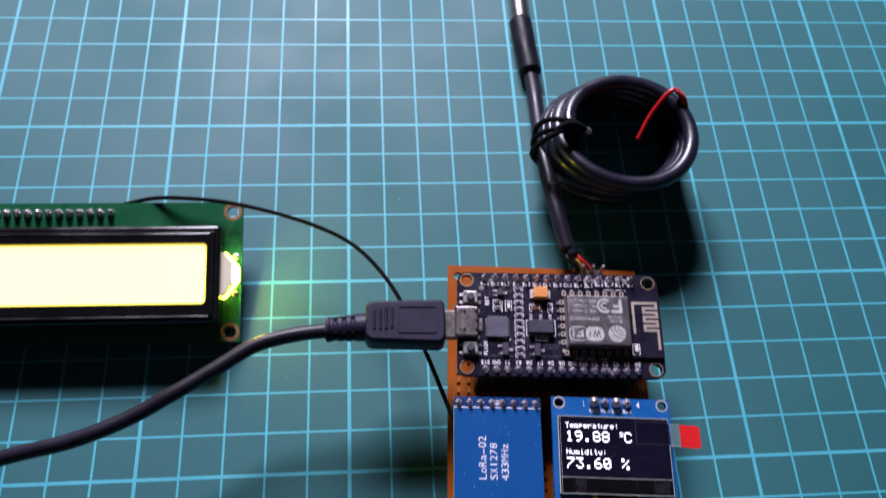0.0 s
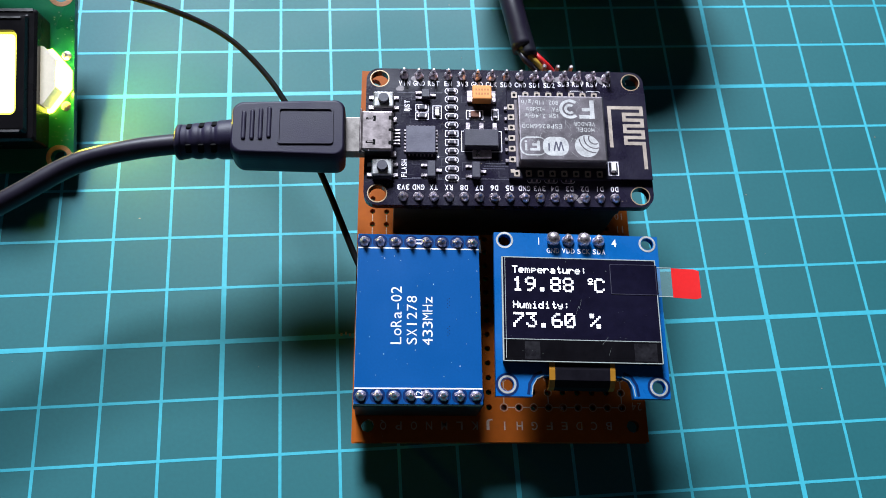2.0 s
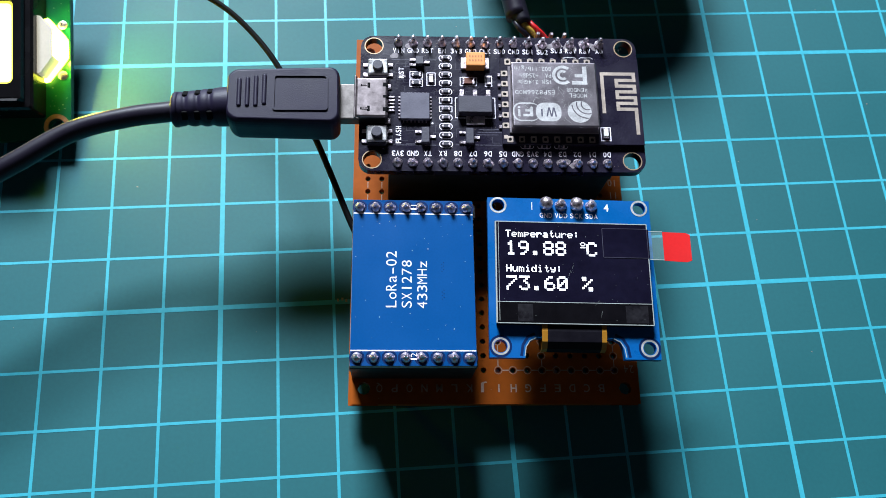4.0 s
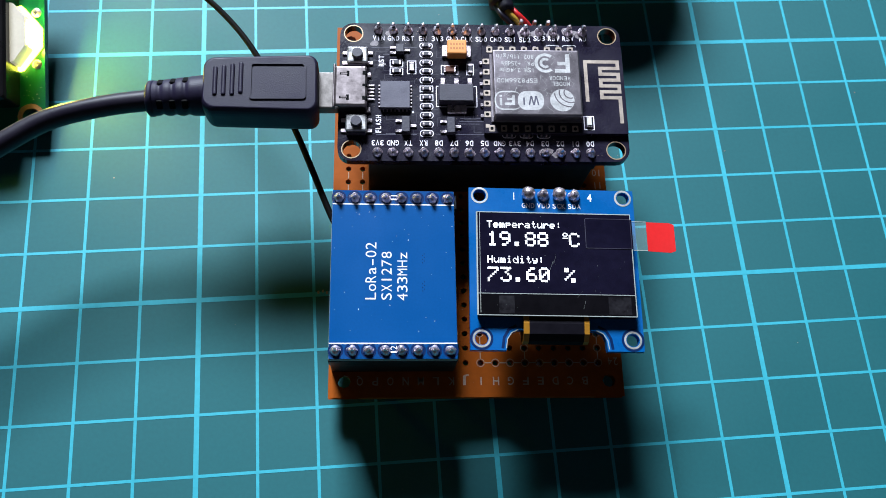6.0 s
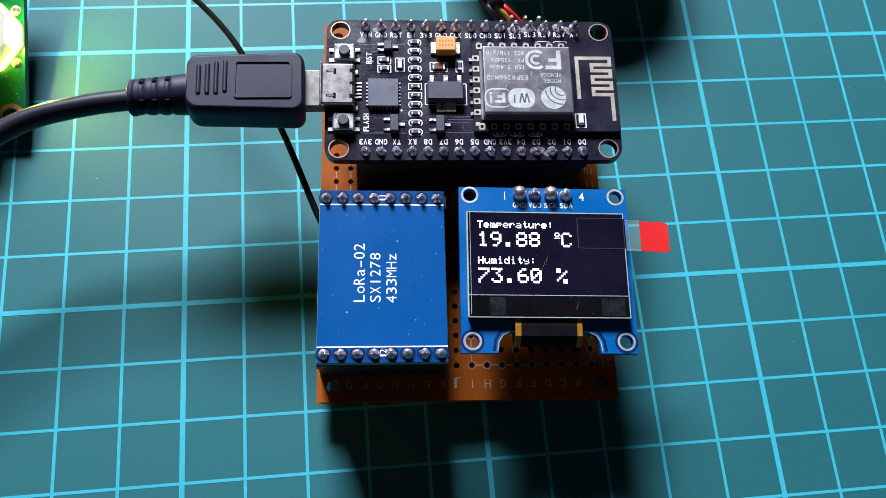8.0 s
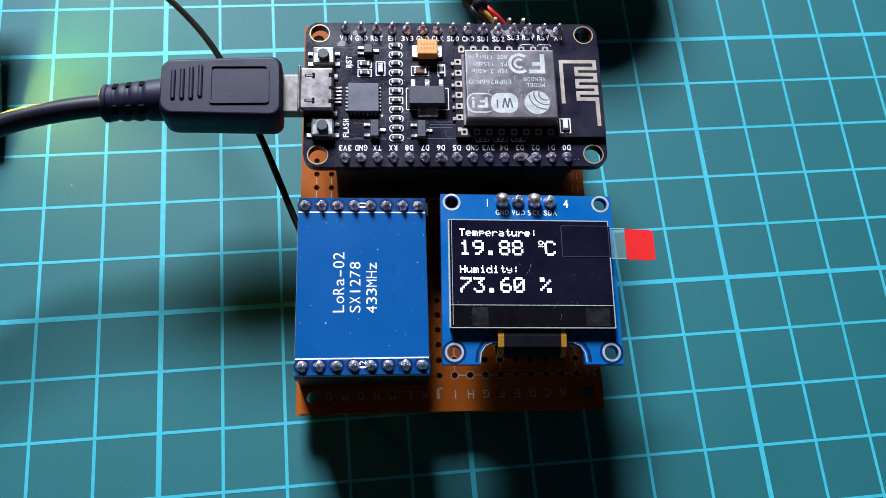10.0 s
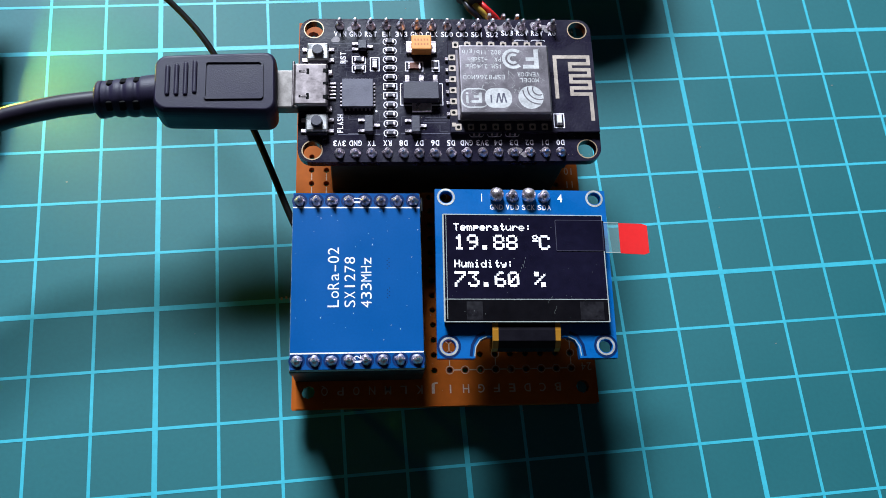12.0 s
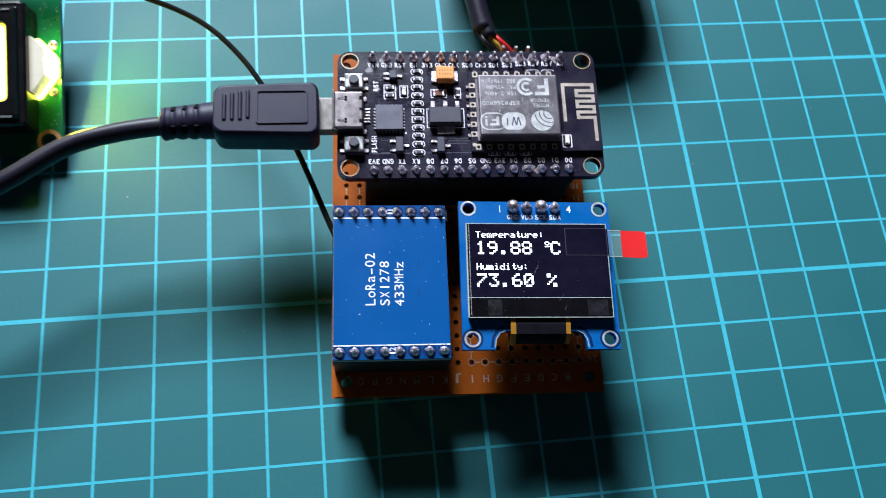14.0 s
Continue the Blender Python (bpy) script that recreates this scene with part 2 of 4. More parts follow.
def tube(line, r, n=14, flat=1.0, bm=None):
    """A round cable along a line; flat squeezes its height."""
    bm = bm or bmesh.new()
    rows = []
    count = len(line)
    radius = r if callable(r) else (lambda u: r)
    side = None
    for i, c in enumerate(line):
        way = (line[min(i + 1, count - 1)] - line[max(i - 1, 0)]).normalized()
        if side is None:
            side = way.cross(Vector((0, 0, 1)))
            if side.length < 1e-3:
                side = Vector((1, 0, 0))
        side = (side - way * side.dot(way)).normalized()
        up = side.cross(way)
        q = radius(i / (count - 1))
        rows.append([bm.verts.new(c + side * q * math.cos(2 * math.pi * k / n) + up * q * flat * math.sin(2 * math.pi * k / n)) for k in range(n)])
    for a, b in zip(rows, rows[1:]):
        for k in range(n):
            bm.faces.new((a[k], a[(k + 1) % n], b[(k + 1) % n], b[k]))
    bm.faces.new(rows[0][::-1])
    bm.faces.new(rows[-1])
    return bm


def glyph(ch, bold):
    """One flat character of the built-in font, raw size."""
    cu = bpy.data.curves.new("lettering", "FONT")
    cu.body, cu.size, cu.offset, cu.resolution_u = ch, 1.0, bold, 3
    ob = bpy.data.objects.new("lettering", cu)
    scene.collection.objects.link(ob)
    bpy.context.view_layer.update()
    me = bpy.data.meshes.new_from_object(ob.evaluated_get(bpy.context.evaluated_depsgraph_get()))
    bpy.data.objects.remove(ob)
    return [v.co.copy() for v in me.vertices], [tuple(f.vertices) for f in me.polygons]


NARROW = {"I": 0.22, "i": 0.22, "1": 0.24, "-": 0.9, ".": 0.25, "/": 0.7}


def text_mesh(body, height, width, rz=0.0, bold=0.0, fill=0.80):
    """Flat lettering in even cells, centred on its own middle, in metres."""
    cap = max(v.y for v in glyph("H", bold)[0])
    cell_w = width / (len(body) - 1 + fill) if len(body) > 1 else width
    verts, faces = [], []
    for n, ch in enumerate(body):
        if ch == " ":
            continue
        co, polys = glyph(ch, bold)
        x0, x1 = min(v.x for v in co), max(v.x for v in co)
        w = cell_w * (fill if len(body) > 1 else 1.0) * NARROW.get(ch, 1.0)
        base = len(verts)
        mid = (n - (len(body) - 1) / 2) * cell_w
        verts += [((mid + ((v.x - x0) / (x1 - x0) - 0.5) * w) * MM, (v.y / cap - 0.5) * height * MM, 0) for v in co]
        faces += [tuple(base + k for k in f) for f in polys]
    me = bpy.data.meshes.new("lettering")
    me.from_pydata(verts, [], faces)
    me.transform(pose(0, 0, 0, 0, 0, rz))
    return me


LETTERING = {}


def lettering(body, parent, x, y, z, height, width=None, rz=0.0, mat=None, bold=0.020):
    key = (body, height, width, rz, mat)
    if key not in LETTERING:
        LETTERING[key] = text_mesh(body, height, width, rz, bold)
        LETTERING[key].materials.append(mat or SILK)
    return again("printed_text", LETTERING[key], parent, x, y, z)


# ---- room, desk and cutting mat ----
def room():
    floor = part("floor", box(-1800, -1800, -760, 1800, 1800, -740), WALL_PAINT)
    tagged(floor, "plain grey floor under the desk", "floor", kind="structure")
    ceiling = part("ceiling", box(-1800, -1800, 1700, 1800, 1800, 1720), WALL_PAINT)
    tagged(ceiling, "plain pale ceiling of a dim room", "ceiling", kind="structure")
    for name, b in (("wall_north", (-1800, 1800, -740, 1800, 1850, 1700)), ("wall_south", (-1800, -1850, -740, 1800, -1800, 1700)),
                    ("wall_east", (1800, -1800, -740, 1850, 1800, 1700)), ("wall_west", (-1850, -1800, -740, -1800, 1800, 1700))):
        tagged(part(name, box(*b), WALL_PAINT), "plain painted wall of a dim room", "wall", kind="structure")
    desk = thing("desk", pose(0.05, 0.05, 0), "plain brown wooden desk under the cutting mat", "desk")
    part("desk_top", box(-700, -400, -33, 700, 400, -3, 2, 2), DESK_WOOD, desk)
    for x in (-650, 650):
        for y in (-350, 350):
            part("leg", box(x - 25, y - 25, -740, x + 25, y + 25, -33, 2), DESK_WOOD, desk)


def cutting_mat():
    mat = thing("cutting_mat", pose(0, 0, 0), "green self-healing cutting mat with a cyan centimetre grid", "cutting mat")
    part("sheet", plate(rounded(-250, -150, 350, 300, 8), [], -3.0, 0.0), MAT_GREEN, mat)
    bm = bmesh.new()
    for i in range(-24, 35):
        w = 0.43 if i % 5 == 0 else 0.26
        box(i * 10 - w, -145, -0.05, i * 10 + w, 295, 0.020 if i % 5 else 0.024, bm=bm)
    for j in range(-14, 30):
        w = 0.42 if j % 5 == 0 else 0.25
        box(-245, j * 10 - w, -0.05, 345, j * 10 + w, 0.028 if j % 5 else 0.032, bm=bm)
    tagged(part("printed_grid", bm, MAT_LINE, mat, "cyan printed grid lines"), kind="stuff")
    # small cuts and crumbs on the surface
    rnd = random.Random(11)
    bm = bmesh.new()
    for _ in range(45):
        x, y, q = rnd.uniform(-60, 150), rnd.uniform(-45, 130), rnd.uniform(0.05, 0.16)
        box(x, y, 0.0, x + q * rnd.uniform(1, 2.5), y + q, 0.05, bm=bm)
    for x, y in ((20.6, 0.1), (21.4, 0.25), (22.1, -0.05)):
        box(x, y, 0.0, x + 0.35, y + 0.5, 0.06, bm=bm)
    tagged(part("crumbs", bm, SILK_DIM, mat, "pale crumbs and nicks"), kind="stuff")


room()
cutting_mat()

BOARD = pose(0.04907, 0.01433, 0, 0, 0, -3.3)
PERF_TOP = 5.3


# ---- perforated board with its sockets ----
COLS = [20.84 - 2.54 * i for i in range(18)]
ROWS_Y = [-29.4 + 2.54 * j for j in range(24)]


def cell(verts, faces, x0, y0, x1, y1, hx, hy, r, z0, z1):
    """One rectangle of the board with an eight-sided hole."""
    mx, my = hx, hy
    outer = [(x1, my), (x1, y1), (mx, y1), (x0, y1), (x0, my), (x0, y0), (mx, y0), (x1, y0)]
    inner = [(hx + r * math.cos(k * math.pi / 4), hy + r * math.sin(k * math.pi / 4)) for k in range(8)]
    base = len(verts)
    for z in (z1, z0):
        verts.extend((x * MM, y * MM, z * MM) for x, y in outer)
        verts.extend((x * MM, y * MM, z * MM) for x, y in inner)
    for k in range(8):
        n = (k + 1) % 8
        o, i, lo, li = base + k, base + 8 + k, base + 16 + k, base + 24 + k
        o2, i2, lo2, li2 = base + n, base + 8 + n, base + 16 + n, base + 24 + n
        faces += [(o, o2, i2, i), (lo2, lo, li, li2), (i, i2, li2, li)]


def perfboard():
    ob = thing("perfboard", BOARD, "brown phenolic perforated board carrying three modules on the mat", "circuit board")
    verts, faces = [], []
    z0, z1 = PERF_TOP - 1.5, PERF_TOP
    for x in COLS:
        for y in ROWS_Y:
            cell(verts, faces, x - 1.27, y - 1.27, x + 1.27, y + 1.27, x, y, 0.5, z0, z1)
    xl, xr = COLS[-1] - 1.27, COLS[0] + 1.27
    yb, yt = ROWS_Y[0] - 1.27, ROWS_Y[-1] + 1.27
    me = bpy.data.meshes.new("board")
    me.from_pydata(verts, [], faces)
    weld = bmesh.new()
    weld.from_mesh(me)
    bmesh.ops.remove_doubles(weld, verts=weld.verts, dist=0.00002)
    weld.to_mesh(me)
    weld.free()
    me.materials.append(PHENOLIC)
    body = new("board", me)
    body.parent = ob
    for y0, y1, hy in ((-35.2, yb, -32.5), (yt, 35.9, 33.0)):
        for x0, x1, hx in ((-25, -20, -22.4), (20, 25, 22.5)):
            verts, faces = [], []
            cell(verts, faces, x0, y0, x1, y1, hx, hy, 1.1, z0, z1)
            me = bpy.data.meshes.new("corner")
            me.from_pydata(verts, [], faces)
            me.materials.append(PHENOLIC)
            corner = new("corner", me)
            corner.parent = ob
    bm = box(-25, yb, z0, xl, yt, z1)
    box(xr, yb, z0, 25, yt, z1, bm=bm)
    box(-20, -35.2, z0, 20, yb, z1, bm=bm)
    box(-20, yt, z0, 20, 35.9, z1, bm=bm)
    part("border", bm, PHENOLIC, ob)
    # solder tails that carry the board
    bm = bmesh.new()
    for x in COLS[::4]:
        for y in ROWS_Y[::5]:
            cyl(x, y, 0.0, z0, 0.5, 0.9, 8, bm)
    tagged(part("solder_underside", bm, TIN, ob), kind="stuff")
    # printed links between holes
    bm = bmesh.new()
    t0, t1 = z1 - 0.02, z1 + 0.02
    for k, x in enumerate(COLS[:9]):
        if k:
            box(x + 0.62, ROWS_Y[0] - 0.09, t0, x + 1.92, ROWS_Y[0] + 0.09, t1, bm=bm)
        ring(x, ROWS_Y[0], 0.70, 0.11, t0, t1, 12, bm)
    for x in (COLS[0], COLS[5], COLS[8]):
        for j in range(1, 13 if x == COLS[8] else 3):
            box(x - 0.09, ROWS_Y[j] - 1.92, t0, x + 0.09, ROWS_Y[j] - 0.62, t1, bm=bm)
            ring(x, ROWS_Y[j], 0.70, 0.11, t0, t1, 12, bm)
    for x in (COLS[-1], COLS[-2]):
        for j in (12, 13, 14):
            box(x - 0.07, ROWS_Y[j] - 1.92, t0, x + 0.09, ROWS_Y[j] - 0.62, t1, bm=bm)
    tagged(part("printed_pattern", bm, SILK_DIM, ob, "faded white printed lines"), kind="stuff")
    for k, ch in enumerate("BCDEFGHIJKLMNOPQ"):
        lettering(ch, ob, COLS[k + 1], -32.5, z1 + 0.03, 1.35, 1.05, 180, SILK_DIM, 0.012)
    lettering("24", ob, 23.4, ROWS_Y[0] + 0.2, z1 + 0.03, 1.3, 1.7, 180, SILK_DIM, 0.0)
    for j, ch in ((12, "12"), (13, "11"), (14, "10"), (15, "9")):
        lettering(ch, ob, 23.4, ROWS_Y[j], z1 + 0.03, 1.3, 1.7, 180, SILK_DIM, 0.0)

    rnd = random.Random(31)
    bm = bmesh.new()
    for _ in range(90):
        x, y, q = rnd.uniform(-24.5, 24.5), rnd.uniform(-35, 2), rnd.uniform(0.03, 0.09)
        box(x, y, z1 - 0.01, x + q * rnd.uniform(1, 2), y + q, z1 + 0.03, bm=bm)
    tagged(part("dust", bm, SILK_DIM, ob, "pale dust on the board"), kind="stuff")

    def socket(x0, x1, y, top):
        s = part("socket", box(x0 - 1.27, y - 1.25, z1, x1 + 1.27, y + 1.25, top, 0.12), SOCKET, ob, "black female pin socket")
        return s

    socket(-17.4, 18.2, 3.2, 17.2)
    socket(-17.2, 18.4, 26.2, 17.2)
    socket(-23.0, -5.2, -4.3, 15.5)
    socket(-23.2, -5.4, -29.6, 15.5)
    socket(7.6, 15.3, -4.6, 17.4)
    # three-pin header at the rear edge
    part("pin_header", box(8.2, 32.4, z1, 15.8, 34.9, z1 + 2.5, 0.2), SOCKET, ob, "black three-pin header")
    for k in range(3):
        part("header_pin", box(9.15 + 2.54 * k, 33.3, z1, 9.79 + 2.54 * k, 33.94, z1 + 7.5, 0.1), TIN, ob)


perfboard()


def pin_mesh(tip=1.6, blob=1.0, r=0.85, seed=0):
    """A square pin end standing out of an uneven cone of solder."""
    bm = bmesh.new()
    rows = []
    for q, z in ((r, 0.0), (r * 0.93, blob * 0.25), (r * 0.72, blob * 0.6), (r * 0.5, blob * 0.9), (0.2, blob)):
        row = []
        for k in range(12):
            a = 2 * math.pi * k / 12
            d = 1 + 0.30 * noise.noise(Vector((math.cos(a) * 1.3, math.sin(a) * 1.3, z * 1.2 + seed * 7.3)))
            row.append(bm.verts.new((q * d * math.cos(a), q * d * math.sin(a), z)))
        rows.append(row)
    for a, b in zip(rows, rows[1:]):
        for k in range(12):
            bm.faces.new((a[k], a[(k + 1) % 12], b[(k + 1) % 12], b[k]))
    bm.faces.new(rows[-1])
    for f in bm.faces:
        f.smooth = True
    post = [[bm.verts.new((x * w, y * w, z)) for x, y in ((1, 1), (-1, 1), (-1, -1), (1, -1))] for w, z in ((0.31, blob * 0.4), (0.31, tip - 0.3), (0.15, tip))]
    for a, b in zip(post, post[1:]):
        for k in range(4):
            bm.faces.new((a[k], a[(k + 1) % 4], b[(k + 1) % 4], b[k]))
    bm.faces.new(post[-1])
    return mesh_of("header_pin", bm, TIN)


def ball_mesh(r=1.15):
    bm = bmesh.new()
    bmesh.ops.create_uvsphere(bm, u_segments=14, v_segments=9, radius=r)
    bmesh.ops.scale(bm, vec=(1, 1, 1.05), verts=bm.verts)
    for v in bm.verts:
        v.co += Vector((noise.noise(v.co * 1.7), noise.noise(v.co * 1.7 + Vector((3, 1, 7))), 0)) * 0.12
    return mesh_of("solder_ball", bm, TIN, True)


PIN = [pin_mesh(2.2, 0.95, 0.82, k) for k in range(4)]
PIN_SHORT = [pin_mesh(1.5, 0.9, 0.84, k + 10) for k in range(5)]
BALL = ball_mesh()
PIN_FAT = pin_mesh(1.7, 1.3, 1.05, 21)
PIN_TALL = pin_mesh(2.4, 1.7, 1.05, 22)
PAD_GAP = mesh_of("pad_gap", ring(0, 0, 1.22, 0.36, 0.0, 0.02, 16), BLUE_DARK)


# ---- microcontroller board ----
def chip_resistor(parent, x, y, z, along_x, l=1.1, w=0.6, body=None, name="resistor"):
    dx, dy = (l / 2, w / 2) if along_x else (w / 2, l / 2)
    r = part(name, box(-dx, -dy, 0, dx, dy, 0.42, 0.05), body or CHIP, parent, at=pose(x * MM, y * MM, z * MM))
    bm = bmesh.new()
    for s in (-1, 1):
        if along_x:
            box(s * (dx + 0.02) - 0.14, -dy - 0.02, 0, s * (dx + 0.02) + 0.14, dy + 0.02, 0.45, bm=bm)
        else:
            box(-dx - 0.02, s * (dy + 0.02) - 0.14, 0, dx + 0.02, s * (dy + 0.02) + 0.14, 0.45, bm=bm)
    pieces("terminal", bm, TIN, r)
    return r


def frame_print(parent, x0, y0, x1, y1, r, w, z):
    bm = band(rounded(x0, y0, x1, y1, r), rounded(x0 + w, y0 + w, x1 - w, y1 - w, max(0.02, r - w)), z - 0.02, z + 0.02)
    return part("printed_outline", bm, SILK, parent)


def microcontroller():
    z = 19.0
    ob = thing("microcontroller_board", BOARD @ pose(0.6 * MM, 14.45 * MM, 19.8 * MM, 1.5, -2.1, -0.2) @ pose(0, 0, -19.0 * MM),
               "black microcontroller development board with silver wireless module", "circuit board")
    holes = [(sx * 22.1, sy * 10.9) for sx in (-1, 1) for sy in (-1, 1)]
    part("board", plate(rounded(-24.4, -12.95, 24.4, 12.95, 2.2), [ring_points(x, y, 1.5) for x, y in holes], z - 1.6, z), BLACK_PCB, ob)
    for x, y in holes:
        part("hole_ring", ring(x, y, 1.68, 0.17, z - 1.4, z + 0.03), GOLD, ob, "gold plated hole ring")
    up = "VIN GND RST EN 3V3 GND CLK SD0 CMD SD1 SD2 SD3 RSV RSV A0".split()
    low = "3V3 GND TX RX D8 D7 D6 D5 GND 3V3 D4 D3 D2 D1 D0".split()
    for k in range(15):
        x = -17.78 + 2.54 * k
        again("header_pin", PIN[k % 4], ob, x, 11.6, z, k * 7 % 23)
        again("header_pin", PIN_SHORT[k % 5], ob, x, -11.43, z, k * 11 % 19)
        wide = {2: 1.3, 3: 2.0}
        lettering(up[k], ob, x, 10.05 + (0.3 if k > 10 else 0.0), z + 0.03, 0.95, wide[len(up[k])])
        lettering(low[k], ob, x, -9.75, z + 0.03, 0.95, wide[len(low[k])], 180)
    part("pin_strip", box(-19.05, 10.2, z - 4.0, 19.05, 12.6, z - 1.6, 0.1), SOCKET, ob)
    part("pin_strip", box(-19.05, -12.6, z - 4.0, 19.05, -10.2, z - 1.6, 0.1), SOCKET, ob)

    # push buttons
    for y, word in ((6.0, "RST"), (-6.7, "FLASH")):
        b = part("push_button", box(-1.75, -1.5, 0, 1.75, 1.5, 1.5, 0.25, 2), PLATE, ob, "small silver push button with black cap",
                 at=pose(-21.3 * MM, y * MM, z * MM))
        part("cap", cyl(0, 0, 1.5, 2.2, 0.95, 0.85, 20), CHIP, b)
        part("base", box(-1.55, -1.75, 0, 1.55, 1.75, 1.0, 0.1), CHIP, b)
        for sx in (-1, 1):
            for sy in (-0.95, 0.95):
                part("lead", box(sx * 2.15 - 0.45, sy - 0.32, 0, sx * 2.15 + 0.45, sy + 0.32, 0.3, 0.05), TIN, b)
        lettering(word, ob, -17.3 if word == "RST" else -17.7, y + (-0.4 if word == "RST" else 0.4), z + 0.03, 0.9, 2.1 if word == "RST" else 3.2, 90)

    # micro usb socket
    j = part("usb_socket", box(-2.75, -3.7, 0, 2.65, 3.7, 2.6, 0.35, 2), STEEL, ob, "worn steel micro connector socket", at=pose(-22.2 * MM, -0.55 * MM, z * MM))
    # slots are not cut: black blocks on the steel stand for their shade
    for y in (-2.2, 2.2):
        slot = box(-1.9, y - 0.2, 2.4, -0.5, y + 0.2, 2.62)
        box(-0.75, y - 0.5, 2.4, -0.3, y + 0.5, 2.625, bm=slot)
        pieces("slot", slot, WIRE_AND_RECESS, j, "black block standing for shade in a steel slot")
        part("spring_tongue", box(-1.7, y - 0.13, 2.5, -0.6, y + 0.13, 2.68, 0.05), STEEL, j)
    # edge notches likewise: black blocks painted as dark as a recess
    for y, w in ((2.35, 0.5), (0.1, 0.38), (-2.3, 0.5)):
        part("notch", box(1.75, y - w, 2.0, 2.68, y + w, 2.63, 0.2, 2), WIRE_AND_RECESS, j, "rounded black block standing for shade in an edge notch")
    part("front_lip", box(-3.0, -4.0, 0.1, -2.6, 4.0, 2.72, 0.15, 2), STEEL, j, "flared steel lip")
    for k in range(5):
        part("contact", box(2.6, -1.45 + 0.65 * k, 0, 3.8, -1.15 + 0.65 * k, 0.3, 0.03), TIN, j)
    for y in (-3.3, 3.3):
        part("solder_foot", box(2.2, y - 0.5, 0, 3.2, y + 0.5, 0.35, 0.1), TIN, j)

    # square interface chip
    q = part("interface_chip", box(-2.5, -2.5, 0, 2.5, 2.5, 0.9, 0.06), CHIP_GREY, ob, "square dark grey chip", at=pose(-14.9 * MM, -1.2 * MM, z * MM))
    bm = box(-0.13, -0.3, 0.0, 0.13, 0.3, 0.25)
    lead = mesh_of("lead", bm, TIN)
    for k in range(7):
        v = -1.95 + 0.65 * k
        for x, y, a in ((v, -2.55, 0), (v, 2.55, 0), (-2.55, v, 90), (2.55, v, 90)):
            again("lead", lead, q, x, y, 0, a)
    part("pin_one_mark", cyl(3.0, -2.9, 0, 0.03, 0.18, n=12), SILK, q)

    # column of small resistors in printed outlines
    for k in range(11):
        y = 8.6 - 1.66 * k
        chip_resistor(ob, -9.6, y, z, True, 1.1, 0.62)
        frame_print(ob, -10.75, y - 0.62, -8.45, y + 0.62, 0.08 if k in (5, 6) else 0.55, 0.14, z + 0.02)
    for x, y, flat in ((-14.7, 5.2, True), (-14.7, 3.6, True), (-12.1, 4.4, False)):
        chip_resistor(ob, x, y, z, flat, 1.2, 0.7, WHITE_PART if not flat else CHIP)
        frame_print(ob, x - (1.15 if flat else 0.8), y - (0.72 if flat else 1.3), x + (1.15 if flat else 0.8), y + (0.72 if flat else 1.3), 0.1, 0.14, z + 0.02)

    # tantalum capacitor, ceramics, regulator
    c = part("tantalum_capacitor", box(-1.65, -1.35, 0.1, 1.65, 1.35, 2.0, 0.18, 2), ORANGE, ob, "orange tantalum capacitor", at=pose(-4.4 * MM, 7.4 * MM, z * MM))
    for s in (-1, 1):
        part("terminal", box(s * 2.0 - 0.5, -1.1, 0, s * 2.0 + 0.5, 1.1, 0.5, 0.08), TIN, c)
    for k in range(2):
        for i in range(5):
            part("printed_bar", box(-1.15 + 0.5 * i, 0.25 - 0.8 * k, 1.99, -0.85 + 0.5 * i, 0.65 - 0.8 * k, 2.01), ORANGE_INK, c)
    chip_resistor(ob, -5.6, 4.0, z, True, 1.7, 1.1, BROWN, "ceramic_capacitor")
    chip_resistor(ob, -2.1, 4.1, z, False, 1.2, 0.65, CHIP, "ceramic_capacitor")
    frame_print(ob, -7.1, 3.1, -4.1, 4.9, 0.1, 0.14, z + 0.02)
    frame_print(ob, -2.75, 3.0, -1.45, 5.2, 0.1, 0.14, z + 0.02)
    r = part("voltage_regulator", box(-3.1, -1.7, 0.1, 2.8, 1.55, 1.7, 0.15), CHIP, ob, "black voltage regulator with silver leads", at=pose(-4.5 * MM, -1.1 * MM, z * MM))
    for k in range(3):
        part("lead", box(-2.7 + 2.3 * k, 1.7, 0, -1.9 + 2.3 * k, 3.4, 0.35, 0.08), TIN, r)
    part("heat_tab", box(-1.6, -3.3, 0, 1.6, -1.7, 0.35, 0.08), TIN, r)
    frame_print(ob, -8.0, -3.1, -1.0, 0.9, 0.1, 0.14, z + 0.015)
    for x, y, l in ((-13.1, -6.7, 2.9), (-5.6, -6.8, 2.9), (-14.1, 7.6, 1.6)):
        s = part("transistor", box(-0.7, -l / 2, 0.08, 0.7, l / 2, 1.05, 0.1), CHIP, ob, "small black transistor", at=pose(x * MM, y * MM, z * MM))
        for dx, dy in ((-1.2, -l * 0.32), (-1.2, l * 0.32), (1.2, 0)):
            part("lead", box(dx - 0.55, dy - 0.25, 0, dx + 0.55, dy + 0.25, 0.3, 0.05), TIN, s)
    for x in (4.2, 7.1, 10.0):
        chip_resistor(ob, x, -8.55 + 0.25, z, True, 0.8, 0.4)
        frame_print(ob, x - 1.15, -8.75, x + 1.15, -7.85, 0.44, 0.1, z + 0.02)
    for x in (12.4, 15.3):
        frame_print(ob, x - 1.25, 8.15, x + 1.25, 9.05, 0.44, 0.1, z + 0.015)
    # fine printed tracks
    bm = bmesh.new()
